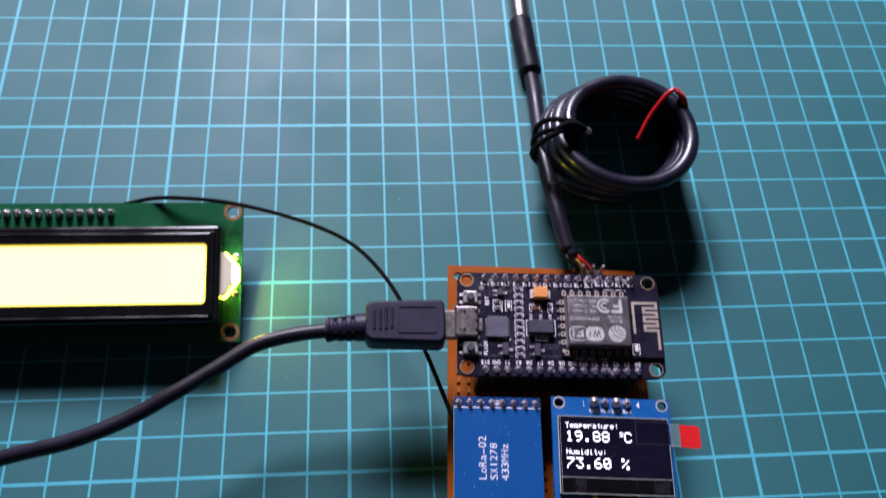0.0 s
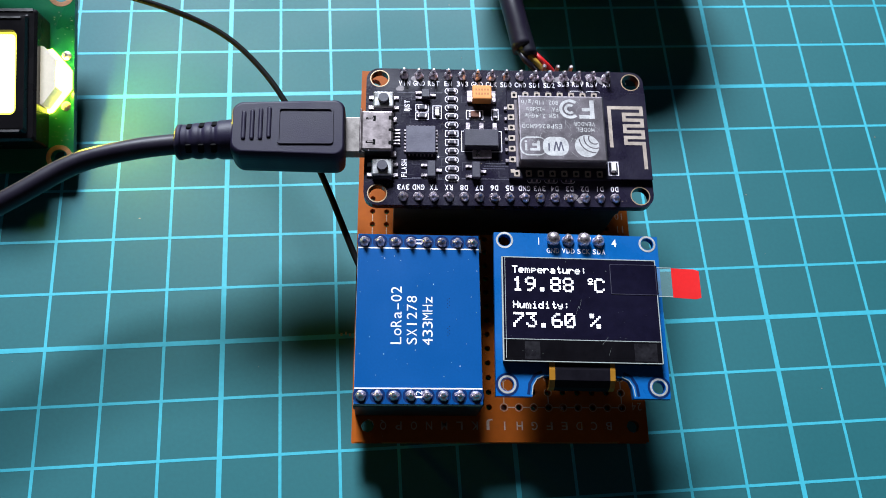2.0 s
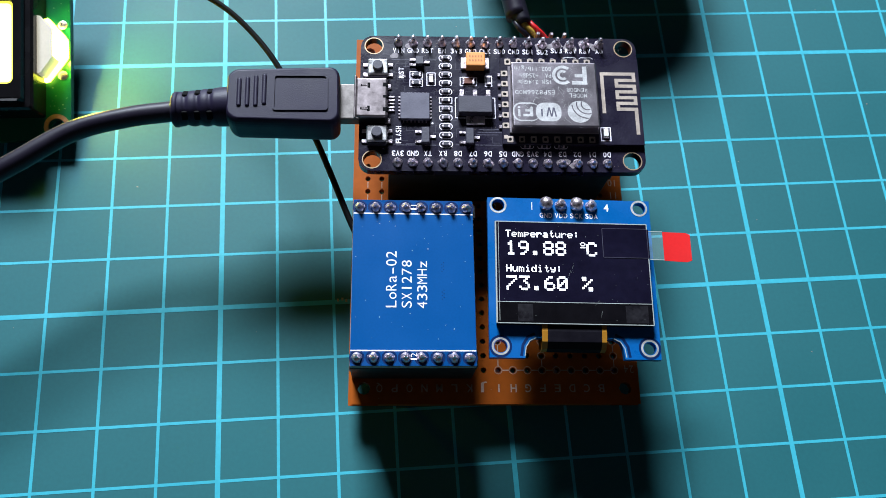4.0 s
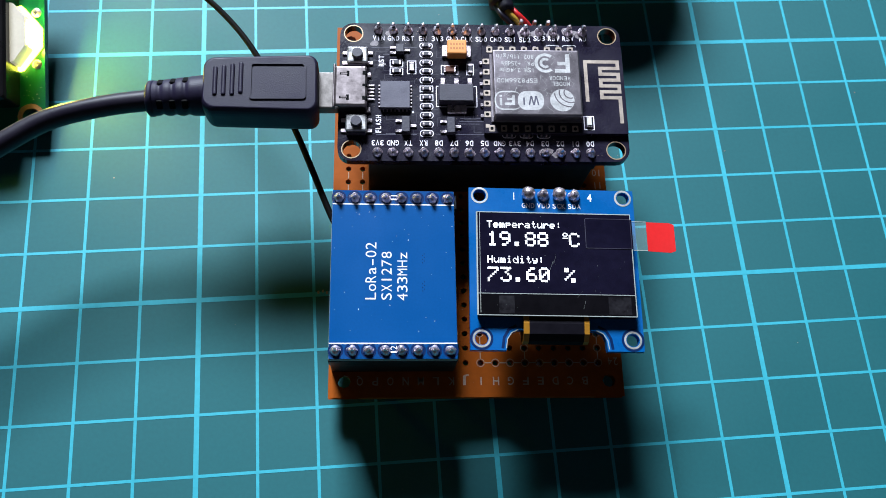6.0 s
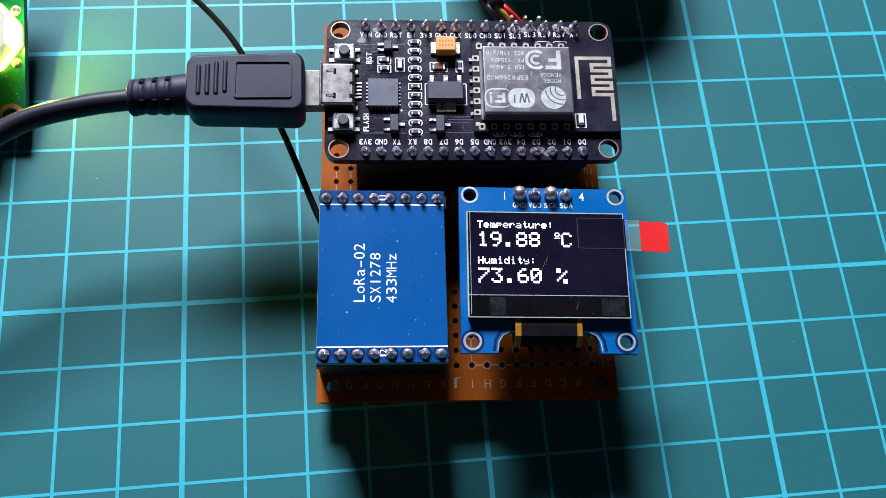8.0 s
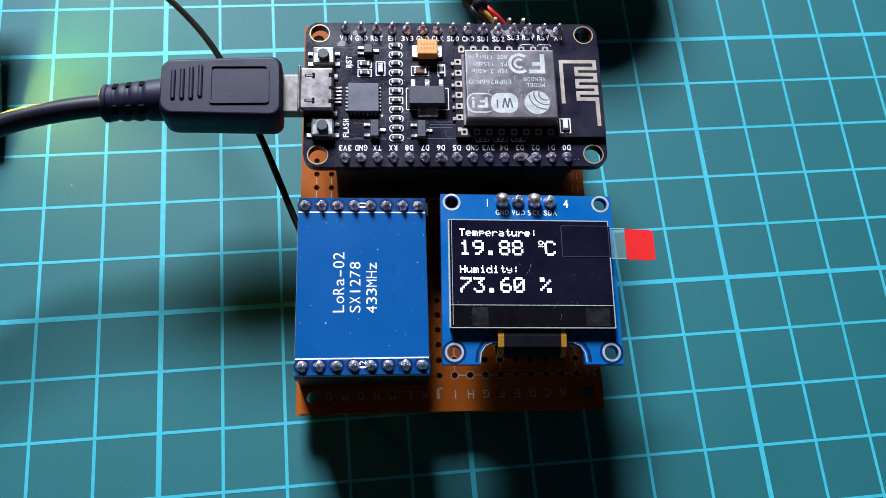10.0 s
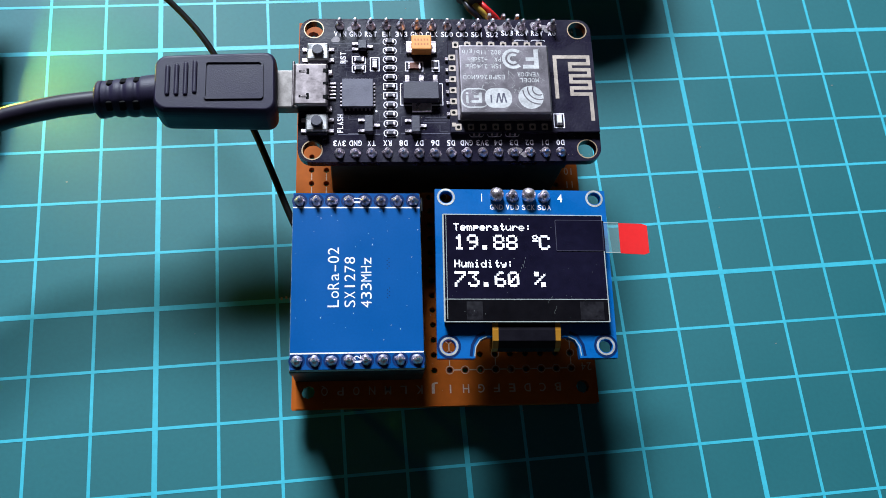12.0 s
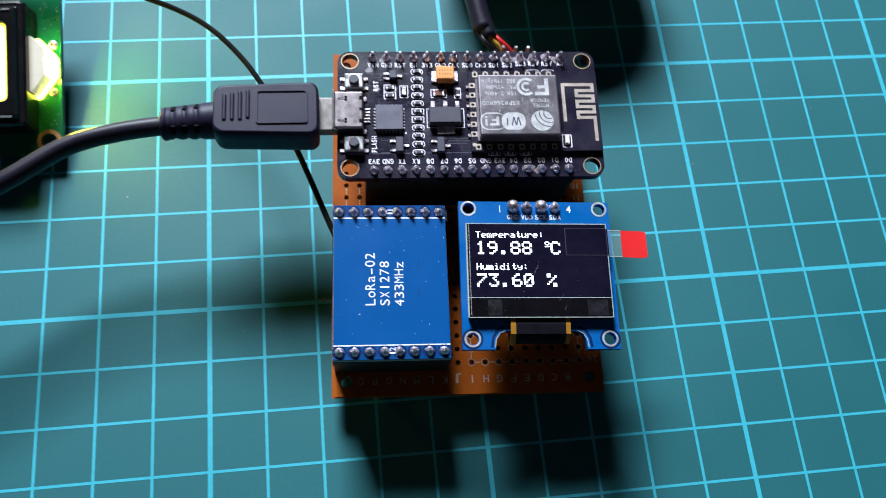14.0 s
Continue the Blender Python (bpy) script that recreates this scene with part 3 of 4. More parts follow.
    for x0, x1, y in ((-19, -11.2, 8.2), (-17, -15, 6.9), (-16.4, -14.5, -8.0), (-4.0, 0.0, -5.2), (-4.2, 0.2, -5.7), (-4.4, -0.6, -6.2), (-8.0, 0.0, -8.1), (-18.0, -11.3, -8.2)):
        box(x0, y - 0.05, z - 0.01, x1, y + 0.05, z + 0.012, bm=bm)
    tagged(part("track_pattern", bm, CHIP_GREY, ob), kind="stuff")

    rnd = random.Random(17)
    bm = bmesh.new()
    for _ in range(46):
        x, y = rnd.uniform(-20, -1), rnd.choice((rnd.uniform(-8.6, -3.5), rnd.uniform(1.5, 8.6)))
        l, d = rnd.uniform(0.8, 3.2), rnd.choice((-1, 1))
        box(x, y - 0.06, z - 0.01, min(x + l, -0.4), y + 0.06, z + 0.010, bm=bm)
        box(x - 0.06, min(y, y + d * l / 2), z - 0.01, x + 0.06, max(y, y + d * l / 2), z + 0.009, bm=bm)
    tagged(part("track_pattern", bm, BLACK_TRACK, ob, "faint tracks under the black mask"), kind="stuff")
    bm = bmesh.new()
    for _ in range(220):
        x, y, q = rnd.uniform(-23.5, 23.5), rnd.uniform(-12.3, 12.3), rnd.uniform(0.02, 0.075)
        box(x, y, z - 0.01, x + q * rnd.uniform(1, 2.5), y + q, z + 0.03, bm=bm)
    tagged(part("dust", bm, SILK_DIM, ob, "pale dust on the board"), kind="stuff")

    for x, y, q in ((-15.4, 11.0, 1.0), (7.6, 11.3, 1.3), (10.2, 11.6, 1.5), (12.8, 11.2, 1.2), (15.6, 11.5, 1.5), (17.6, 10.9, 1.1), (10.4, -11.3, 1.2), (12.0, -11.8, 0.9), (-2.4, -11.9, 0.8), (-18.6, 8.9, 0.8), (-17.0, 5.0, 0.7)):
        edge = []
        for a in range(14):
            w = 2 * math.pi * a / 14
            d = q * (0.75 + 0.6 * noise.noise(Vector((math.cos(w) + x, math.sin(w) + y, q))))
            edge.append((x + d * 1.2 * math.cos(w), y + d * 0.8 * math.sin(w)))
        part("flux_residue", plate(edge, [], z - 0.01, z + 0.025), FLUX, ob, "pale dried flux")

    wireless_module(ob, z)


def wireless_module(ob, z):
    m = part("wireless_module", box(-0.05, -8.25, z, 24.25, 8.25, z + 0.85, 0.05), BLACK_PCB, ob, "black wireless module with metal shield")
    top = z + 0.85
    pad = mesh_of("edge_pad", band(rounded(-0.52, -0.55, 0.52, 0.6, 0.15, 3), rounded(-0.26, -0.26, 0.26, 0.34, 0.2, 3), 0, 0.05), AERIAL)
    # flat black disc as the dark inside of a pad hole, nothing is bored
    via = mesh_of("pad_hole_shade", cyl(0, 0, 0, 0.02, 0.27, n=10), WIRE_AND_RECESS)
    for k in range(8):
        x = 1.25 + 2.0 * k
        again("edge_pad", pad, m, x, 7.5, top)
        again("pad_hole_shade", via, m, x, 7.55, top)
        again("edge_pad", pad, m, x, -7.35, top, 180)
        again("pad_hole_shade", via, m, x, -7.4, top)
    for k in range(6):
        again("edge_pad", pad, m, 0.62, -4.8 + 2.0 * k, top, 90)
        again("pad_hole_shade", via, m, 0.58, -4.8 + 2.0 * k, top)
    foot = mesh_of("solder_foot", box(-0.34, -0.45, 0, 0.34, 0.2, 0.4, 0.12), TIN)
    for k in range(8):
        again("solder_foot", foot, m, 1.25 + 2.0 * k, 8.45, z)
    for k in range(6):
        again("solder_foot", foot, m, -0.35, -4.8 + 2.0 * k, z, 90)
    part("corner_pad", box(0.2, -7.3, top, 0.9, -6.6, top + 0.06, 0.03), AERIAL, m, "worn gold corner pad")
    s = part("shield", box(1.5, -6.15, top, 16.2, 6.15, top + 2.45, 0.28, 3), CAN, m, "scratched steel shield can")
    part("shield_flange", box(1.15, -6.3, top, 16.4, 6.5, top + 0.3, 0.05), CAN, s)
    t = top + 2.45 + 0.012
    for body, x, y, h, w in (("802.11b/g/n", 6.0, 4.75, 0.78, 6.3), ("PA  +25dBm", 6.4, 3.45, 0.78, 5.4), ("ISM 2.4GHz", 6.3, 2.2, 0.78, 5.8),
                             ("ESP8266MOD", 6.2, 0.25, 0.8, 6.8), ("MODEL", 13.5, -0.3, 0.75, 3.1), ("VENDOR", 13.4, 0.75, 0.75, 3.6)):
        lettering(body, s, x - 0.75, y, t, h, w, 180, SILK_CAN, 0.006)
    rnd = random.Random(43)
    bm = bmesh.new()
    for _ in range(260):
        x0, y0, a, l = rnd.uniform(1.9, 15.4), rnd.uniform(-5.7, 5.4), rnd.uniform(0.2, 2.9), rnd.uniform(0.1, 1.3) ** 2
        w, dx, dy = rnd.uniform(0.010, 0.03), math.cos(a), math.sin(a)
        quad = [(x0 + p * dx - q * dy, y0 + p * dy + q * dx) for p, q in ((0, -w), (l, -w), (l, w), (0, w))]
        if all(1.8 < x < 15.9 and -5.85 < y < 5.85 for x, y in quad):
            bm.faces.new([bm.verts.new((*p, t - 0.006)) for p in quad])
    tagged(part("scratches", bm, PLATE, s, "fine bright scratches"), kind="stuff")
    # certification mark as plain strokes
    bm = bmesh.new()
    arc = lambda r: [(10.35 + r * math.cos(radians(a)), 3.6 + r * math.sin(radians(a))) for a in range(-130, 131, 20)]
    for r0, r1 in ((1.85, 1.30), (0.98, 0.50)):
        o, i = arc(r0), arc(r1)
        vo, vi = [bm.verts.new((*p, t)) for p in o], [bm.verts.new((*p, t)) for p in i]
        for k in range(len(o) - 1):
            bm.faces.new((vo[k], vo[k + 1], vi[k + 1], vi[k]))
    bmesh.ops.transform(bm, matrix=Matrix.Translation((10.35, 3.6, 0)) @ Matrix.Diagonal((-1, 1, 1, 1)) @ Matrix.Translation((-10.35, -3.6, 0)), verts=bm.verts)
    box(13.75, 1.8, t - 0.02, 14.5, 5.3, t, bm=bm)
    box(11.9, 1.8, t - 0.02, 13.75, 2.5, t, bm=bm)
    box(12.4, 3.2, t - 0.02, 13.75, 3.85, t, bm=bm)
    pieces("printed_mark", bm, SILK_CAN, s, "white printed mark of plain strokes")
    # pill-shaped s, half white and half outlined
    part("printed_mark", plate(rounded(5.45, -5.2, 9.75, -1.7, 1.4), [], t - 0.02, t), SILK_CAN, s, "white printed pill")
    bm = band(rounded(1.55, -5.2, 6.05, -1.7, 1.4), rounded(1.8, -4.95, 6.05, -1.95, 1.2), t - 0.02, t - 0.004)
    for x0, y0, x1, y1 in ((4.45, -4.3, 4.95, -2.5), (3.25, -4.3, 4.45, -3.85), (3.65, -3.4, 4.45, -2.98), (2.4, -4.3, 2.8, -3.0), (2.4, -2.8, 2.8, -2.45)):
        box(x0, y0, t - 0.02, x1, y1, t - 0.002, bm=bm)
    pieces("printed_mark", bm, SILK_CAN, s, "white outlined pill with strokes")
    bm = bmesh.new()
    for a, b, c, d in ((8.85, -4.3, 8.5, -2.6), (8.1, -4.3, 8.45, -2.6), (8.05, -4.3, 7.7, -2.6), (7.3, -4.3, 7.65, -2.6), (6.45, -4.3, 6.45, -2.9)):
        vs = [bm.verts.new((x, y, t + 0.01)) for x, y in ((a - 0.13, b), (a + 0.13, b), (c + 0.13, d), (c - 0.13, d))]
        bm.faces.new(vs)
    pieces("printed_mark", bm, CHIP_GREY, s, "dark strokes on the white pill")
    # round mark: a disc with three curved gaps
    part("printed_mark", plate(ring_points(12.85, -3.35, 2.05), [], t - 0.02, t), SILK_CAN, s, "white round mark")
    bm = bmesh.new()
    for r in (0.95, 1.75, 2.55):
        pts = [(14.25 + r * math.cos(radians(a)), -1.9 + r * math.sin(radians(a))) for a in range(0, 361, 8)]
        rim = [(14.25 + (r + 0.2) * math.cos(radians(a)), -1.9 + (r + 0.2) * math.sin(radians(a))) for a in range(0, 361, 8)]
        for k in range(45):
            quad = (pts[k], rim[k], rim[k + 1], pts[k + 1])
            if all(math.hypot(x - 12.85, y + 3.35) < 2.05 for x, y in quad):
                bm.faces.new([bm.verts.new((x, y, t + 0.008)) for x, y in quad])
    bmesh.ops.remove_doubles(bm, verts=bm.verts, dist=0.001)
    pieces("printed_mark", bm, CAN, s, "dark curved gaps of the mark")
    # meander aerial
    t0, t1, w = top - 0.02, top + 0.03, 0.62
    pts = [(17.7, -2.3), (17.7, 5.35), (23.3, 5.35)]
    x, y = 23.3, 5.35
    for k in range(6):
        y -= 1.25 if k == 0 else 1.12
        pts.append((x, y))
        x = 20.2 if k % 2 == 0 else 23.3
        pts.append((x, y))
    pts.append((23.3, -6.3))
    part("aerial_track", track(pts, w, t0, t1), AERIAL, m, "bare gold meander aerial")
    led = part("indicator_lamp", box(17.25, -6.95, top, 18.05, -5.55, top + 0.55, 0.08), WHITE_PART, m, "small white lamp, unlit")
    for y in (-6.95, -5.55):
        part("terminal", box(17.2, y - 0.2, top, 18.1, y + 0.2, top + 0.4, 0.04), TIN, led)
    frame_print(m, 16.75, -7.6, 18.55, -5.0, 0.08, 0.16, top + 0.02)


microcontroller()


# ---- blue radio module ----
def radio():
    z = 17.2
    ob = thing("radio_module", BOARD @ pose(-14.5 * MM, -17.1 * MM, 0), "blue radio module with white lettering on pin sockets", "circuit board")
    part("board", box(-9.95, -14.0, z - 1.5, 9.95, 14.0, z, 0.08), BLUE_PCB, ob)
    part("board_edge", band(rounded(-9.98, -14.03, 9.98, 14.03, 0.1), rounded(-9.9, -13.95, 9.9, 13.95, 0.05), z - 1.45, z - 0.2), PCB_EDGE, ob)
    for y, shade in ((12.9, 1), (-12.9, -1)):
        part("pin_field", box(-9.9, min(y - 1.1, y + 1.1), z - 0.02, 9.9, max(y - 1.1, y + 1.1), z + 0.012), BLUE_DEEP, ob, "darker blue strip under the pins")
        part("printed_line", box(-9.9, y - shade * 1.32 - 0.1, z - 0.02, 9.9, y - shade * 1.32 + 0.1, z + 0.02), SILK, ob)
        for k in range(8):
            again("header_pin", PIN_SHORT[k * 3 % 5], ob, -8.89 + 2.54 * k, y - 0.2 * shade, z + 0.01, k * 9 % 25)
            again("pad_gap", PAD_GAP, ob, -8.89 + 2.54 * k, y - 0.2 * shade, z)
        part("pin_strip", box(-10.1, y - 1.25, z - 4.0, 10.1, y + 1.25, z - 1.5, 0.1), SOCKET, ob)
    lettering("LoRa-02", ob, -3.6, 0.2, z + 0.02, 1.7, 9.5, 90, bold=-0.004)
    lettering("SX1278", ob, -1.1, -0.6, z + 0.02, 1.6, 8.0, 90, bold=-0.004)
    lettering("433MHz", ob, 1.4, -0.7, z + 0.02, 1.6, 8.0, 90, bold=-0.004)
    lettering("J2", ob, 0.05, -12.7, z + 0.03, 1.0, 1.5, 90, bold=0.0)
    lettering("J1", ob, 0.05, 12.7, z + 0.03, 1.0, 1.5, 90, bold=0.0)
    bm = bmesh.new()
    for y0 in (1.5, -3.2):
        for k in range(6):
            box(4.55 + 0.3 * (k % 2), y0 + 0.3 * k, z, 4.7 + 0.3 * (k % 2), y0 + 0.3 * k + 0.14, z + 0.015, bm=bm)
    part("printed_specks", bm, BLUE_DARK, ob)
    rnd = random.Random(5)
    bm = bmesh.new()
    for _ in range(34):
        x, y, q = rnd.uniform(-9.5, 9.5), rnd.uniform(-11, 11), rnd.uniform(0.03, 0.10)
        box(x, y, z - 0.01, x + q, y + q * rnd.uniform(1, 2.2), z + 0.03, bm=bm)
    tagged(part("dust", bm, SILK, ob), kind="stuff")
    part("shield", box(-8, -8, z - 4.2, 8, 8, z - 1.5, 0.2), CAN, ob, "steel shield under the board")
    part("aerial_socket", cyl(-8.6, 9.0, z - 3.0, z - 1.5, 1.2, 1.2, 16), GOLD, ob)


radio()


# ---- small display ----
GLYPHS = {
    "T": "11111 00100 00100 00100 00100 00100 00100", "e": "00000 00000 01110 10001 11111 10000 01110",
    "m": "00000 00000 11010 10101 10101 10101 10101", "p": "00000 00000 11110 10001 11110 10000 10000",
    "r": "00000 00000 10110 11001 10000 10000 10000", "a": "00000 00000 01110 00001 01111 10001 01111",
    "t": "00100 00100 01110 00100 00100 00101 00010", "u": "00000 00000 10001 10001 10001 10011 01101",
    ":": "00000 00100 00100 00000 00100 00100 00000", "H": "10001 10001 10001 11111 10001 10001 10001",
    "i": "00100 00000 01100 00100 00100 00100 01110", "d": "00001 00001 01101 10011 10001 10001 01111",
    "y": "00000 00000 10001 10001 01111 00001 01110", "1": "00100 01100 00100 00100 00100 00100 01110",
    "9": "01110 10001 10001 01111 00001 00010 01100", ".": "00000 00000 00000 00000 00000 01100 01100",
    "8": "01110 10001 10001 01110 10001 10001 01110", "7": "11111 00001 00010 00100 01000 10000 10000",
    "3": "11111 00010 00100 00010 00001 10001 01110", "6": "00110 01000 10000 11110 10001 10001 01110",
    "0": "01110 10001 10011 10101 11001 10001 01110", "%": "11000 11001 00010 00100 01000 10011 00011",
    "C": "01110 10001 10000 10000 10000 10001 01110", "o": "01110 10001 10001 01110 00000 11111 00000"}


def lit_line(parent, body, x, y, z, pitch, size):
    """One line of lit dots; x, y is its upper left corner."""
    bm = bmesh.new()
    for n, ch in enumerate(body):
        if ch == " ":
            continue
        for j, row in enumerate(GLYPHS[ch].split()):
            for i, bit in enumerate(row):
                if bit == "1":
                    px, py = x + (n * 6 + i) * size * pitch, y - j * size * pitch
                    s = size * pitch
                    vs = [bm.verts.new((px + a * s, py - b * s, z)) for a, b in ((0, 0), (0, 1.0), (1.0, 1.0), (1.0, 0))]
                    bm.faces.new(vs)
    return part("lit_text", bm, OLED_LIT, parent, "glowing white dot-matrix reading")


def display():
    z = 19.2
    ob = thing("oled_display", BOARD @ pose(11.08 * MM, -16.65 * MM, 19.4 * MM, 0.4, -1.0, -1.0) @ pose(0, 0, -19.2 * MM), "small blue display board showing lit temperature and humidity readings", "display")
    holes = [(sx * 11.85, sy * 11.9) for sx in (-1, 1) for sy in (-1, 1)]
    outline = [(-13.6, -13.7), (-8.0, -13.7), (-7.8, -12.0), (-7.2, -11.0), (-6.2, -10.5), (6.2, -10.5), (7.2, -11.0), (7.6, -12.0), (7.8, -13.7), (13.6, -13.7), (13.6, 13.25), (-13.6, 13.25)]
    part("board", plate(outline, [ring_points(x, y, 1.0) for x, y in holes], z - 1.2, z), BLUE_CLEAR, ob)
    for x, y in holes[::2]:
        part("mask_gap", ring(x, y, 1.75 if y > 0 else 1.8, 0.34, z - 0.01, z + 0.02), BLUE_DARK, ob, "dark blue gap round the hole")
    lip = [(-8.05, -13.4), (-7.85, -11.95), (-7.2, -10.93), (-6.15, -10.42)]
    gap = [(-8.6, -13.4), (-8.35, -11.7), (-7.6, -10.4), (-6.4, -9.8)]
    for side in (-1, 1):
        part("mask_gap", track([(-side * x, y) for x, y in gap], 0.45, z - 0.01, z + 0.015), BLUE_DARK, ob, "dark blue gap along the notch")
    part("routed_edge", track(lip, 0.14, z - 0.3, z + 0.02), PCB_EDGE, ob, "pale routed notch edge")
    part("routed_edge", track([(-x, y) for x, y in lip], 0.14, z - 0.3, z + 0.02), PCB_EDGE, ob, "pale routed notch edge")
    for x, y in holes:
        part("hole_ring", ring(x, y, 1.42, 0.32, z - 0.6, z + 0.035), RING_TIN, ob, "tinned hole ring")
    for k in range(4):
        x = -3.9 + 2.54 * k
        if k in (0, 2):
            again("solder_ball", BALL, ob, x, 12.1, z + 0.75)
        else:
            again("header_pin", PIN_FAT, ob, x, 12.1, z)
    part("pin_strip", box(-5.1, 10.9, z - 3.6, 5.0, 13.3, z - 1.2, 0.1), SOCKET, ob)
    lettering("1", ob, -6.2, 11.9, z + 0.02, 1.3, 0.5)
    lettering("4", ob, 6.3, 11.9, z + 0.02, 1.3, 0.8)
    for k, word in enumerate(("GND", "VDD", "SCK", "SDA")):
        lettering(word, ob, -3.9 + 2.54 * k, 10.3, z + 0.02, 0.85, 2.1)
    # glass
    g = part("glass", box(-12.5, -8.5, z, 12.4, 8.5, z + 1.45, 0.06), OLED_GLASS, ob, "glossy black glass panel")
    part("lower_glass", box(-12.5, -8.5, z + 0.2, 12.4, -5.05, z + 1.46, 0.02), OLED_EDGE, g, "smoky lower glass strip")
    t = z + 1.45
    bm = box(-12.5, -5.10, t - 0.02, 12.4, -5.0, t + 0.03)
    box(-12.62, -8.5, t - 0.3, -12.4, 8.5, t + 0.02, bm=bm)
    box(-12.1, -8.1, t - 0.02, -12.03, 8.4, t + 0.02, bm=bm)
    box(-12.5, 8.4, t - 0.3, 12.4, 8.55, t + 0.02, bm=bm)
    box(12.3, -8.5, t - 0.3, 12.45, 8.5, t + 0.015, bm=bm)
    box(-12.4, -8.56, t - 0.3, 12.4, -8.44, t + 0.012, bm=bm)
    part("glass_edge", bm, PCB_EDGE, g, "pale cut edges of the glass")
    rnd = random.Random(21)
    bm = bmesh.new()
    for _ in range(4):
        x0, y0, a, l = rnd.uniform(-3, 9), rnd.uniform(-8, 2), rnd.uniform(0.9, 1.4), rnd.uniform(0.8, 2.6)
        w = 0.007
        dx, dy = math.cos(a), math.sin(a)
        bm.faces.new([bm.verts.new((x0 + p * dx - q * dy, y0 + p * dy + q * dx, t + 0.034)) for p, q in ((0, -w), (l, -w), (l, w), (0, w))])
    for _ in range(40):
        x0, y0, q = rnd.uniform(-12, 12), rnd.uniform(-8, 8), rnd.uniform(0.02, 0.06)
        box(x0, y0, t, x0 + q, y0 + q, t + 0.036, bm=bm)
    tagged(part("scratches", bm, PCB_EDGE, g, "fine scratches and dust"), kind="stuff")
    x, y, p = -10.9, 7.0, 0.1685
    lit_line(g, "Temperature:", x, y, t + 0.035, p, 1)
    lit_line(g, "19.88", x, y - 11 * p, t + 0.035, p, 2)
    lit_line(g, "o", x + 72 * p, y - 11 * p, t + 0.035, p, 1)
    lit_line(g, "C", x + 78 * p, y - 11 * p, t + 0.035, p, 2)
    lit_line(g, "Humidity:", x, y - 35 * p, t + 0.035, p, 1)
    lit_line(g, "73.60 %", x, y - 46 * p, t + 0.035, p, 2)
    # chip on the lower glass and the bent flex
    part("driver_patch", box(-6.6, -8.3, t, 7.6, -5.25, t + 0.025), OLED_EDGE, g, "black driver strip")
    part("dust_film", box(-9.2, -8.2, t, -6.8, -5.4, t + 0.022), DUSTY, g, "dusty smear")
    part("dust_film", box(8.0, -8.2, t, 11.6, -5.4, t + 0.022), DUSTY, g, "dusty smear")
    line = [Vector((0, yy, zz)) for yy, zz in ((-8.0, z + 0.9), (-9.6, z + 0.95), (-11.2, z + 0.7), (-12.2, z - 0.1), (-12.5, z - 1.2), (-11.9, z - 2.2), (-10.4, z - 2.6))]
    for name, x0, x1, mt, lb in (("flex", -4.5, 4.1, RIBBON, "black flexible ribbon"), ("flex_edge", -5.4, -4.5, KAPTON, "amber ribbon edge"), ("flex_edge", 4.1, 4.9, KAPTON, "amber ribbon edge")):
        bm = bmesh.new()
        rows = [[bm.verts.new((xx, q.y + d, q.z - d)) for xx, d in ((x0, 0), (x1, 0), (x1, 0.12), (x0, 0.12))] for q in line]
        for a, b in zip(rows, rows[1:]):
            for k in range(4):
                bm.faces.new((a[k], a[(k + 1) % 4], b[(k + 1) % 4], b[k]))
        bm.faces.new(rows[0])
        bm.faces.new(rows[-1])
        part(name, bm, mt, g, lb)
    # pull tab of the protective film
    tab = part("film_tab", box(5.0, 2.7, t + 0.02, 12.6, 7.6, t + 0.06), OLED_GLASS, g, "clear film tab stuck to the glass")
    for name, x0, x1, mt, lb in (("clear_strip", 12.6, 14.9, CLEAR, "clear film strip"), ("red_tab", 14.9, 19.2, RED_TAB, "bright red pull tab")):
        bm = bmesh.new()
        rows = []
        n = 6
        for i in range(n + 1):
            xx = x0 + (x1 - x0) * i / n
            lift = 0.018 * (xx - 12.6) ** 2
            y0, y1 = 2.5 - 0.10 * (xx - 12.6), 7.4 - 0.08 * (xx - 12.6)
            if xx > 18.8:
                y0, y1 = y0 + 0.3, y1 - 0.3
            rows.append([bm.verts.new((xx, yy, t + 0.03 + lift + dz)) for yy, dz in ((y0, 0), (y1, 0), (y1, 0.07), (y0, 0.07))])
        for a, b in zip(rows, rows[1:]):
            for k in range(4):
                bm.faces.new((a[k], a[(k + 1) % 4], b[(k + 1) % 4], b[k]))
        bm.faces.new(rows[0])
        bm.faces.new(rows[-1])
        part(name, bm, mt, tab, lb)
    frame_bm = band(rounded(4.9, 2.6, 12.4, 7.7, 0.2), rounded(5.0, 2.7, 12.3, 7.6, 0.15), t + 0.02, t + 0.07)
    part("film_edge", frame_bm, BLACK_TRACK, g, "faint cut edge of the film")
    strip = bmesh.new()
    box(12.6, 7.22, t + 0.04, 14.9, 7.32, t + 0.14, bm=strip)
    box(12.6, 2.36, t + 0.04, 14.9, 2.46, t + 0.14, bm=strip)
    pieces("strip_edge", strip, PCB_EDGE, tab, "pale cut edge of the film")


display()


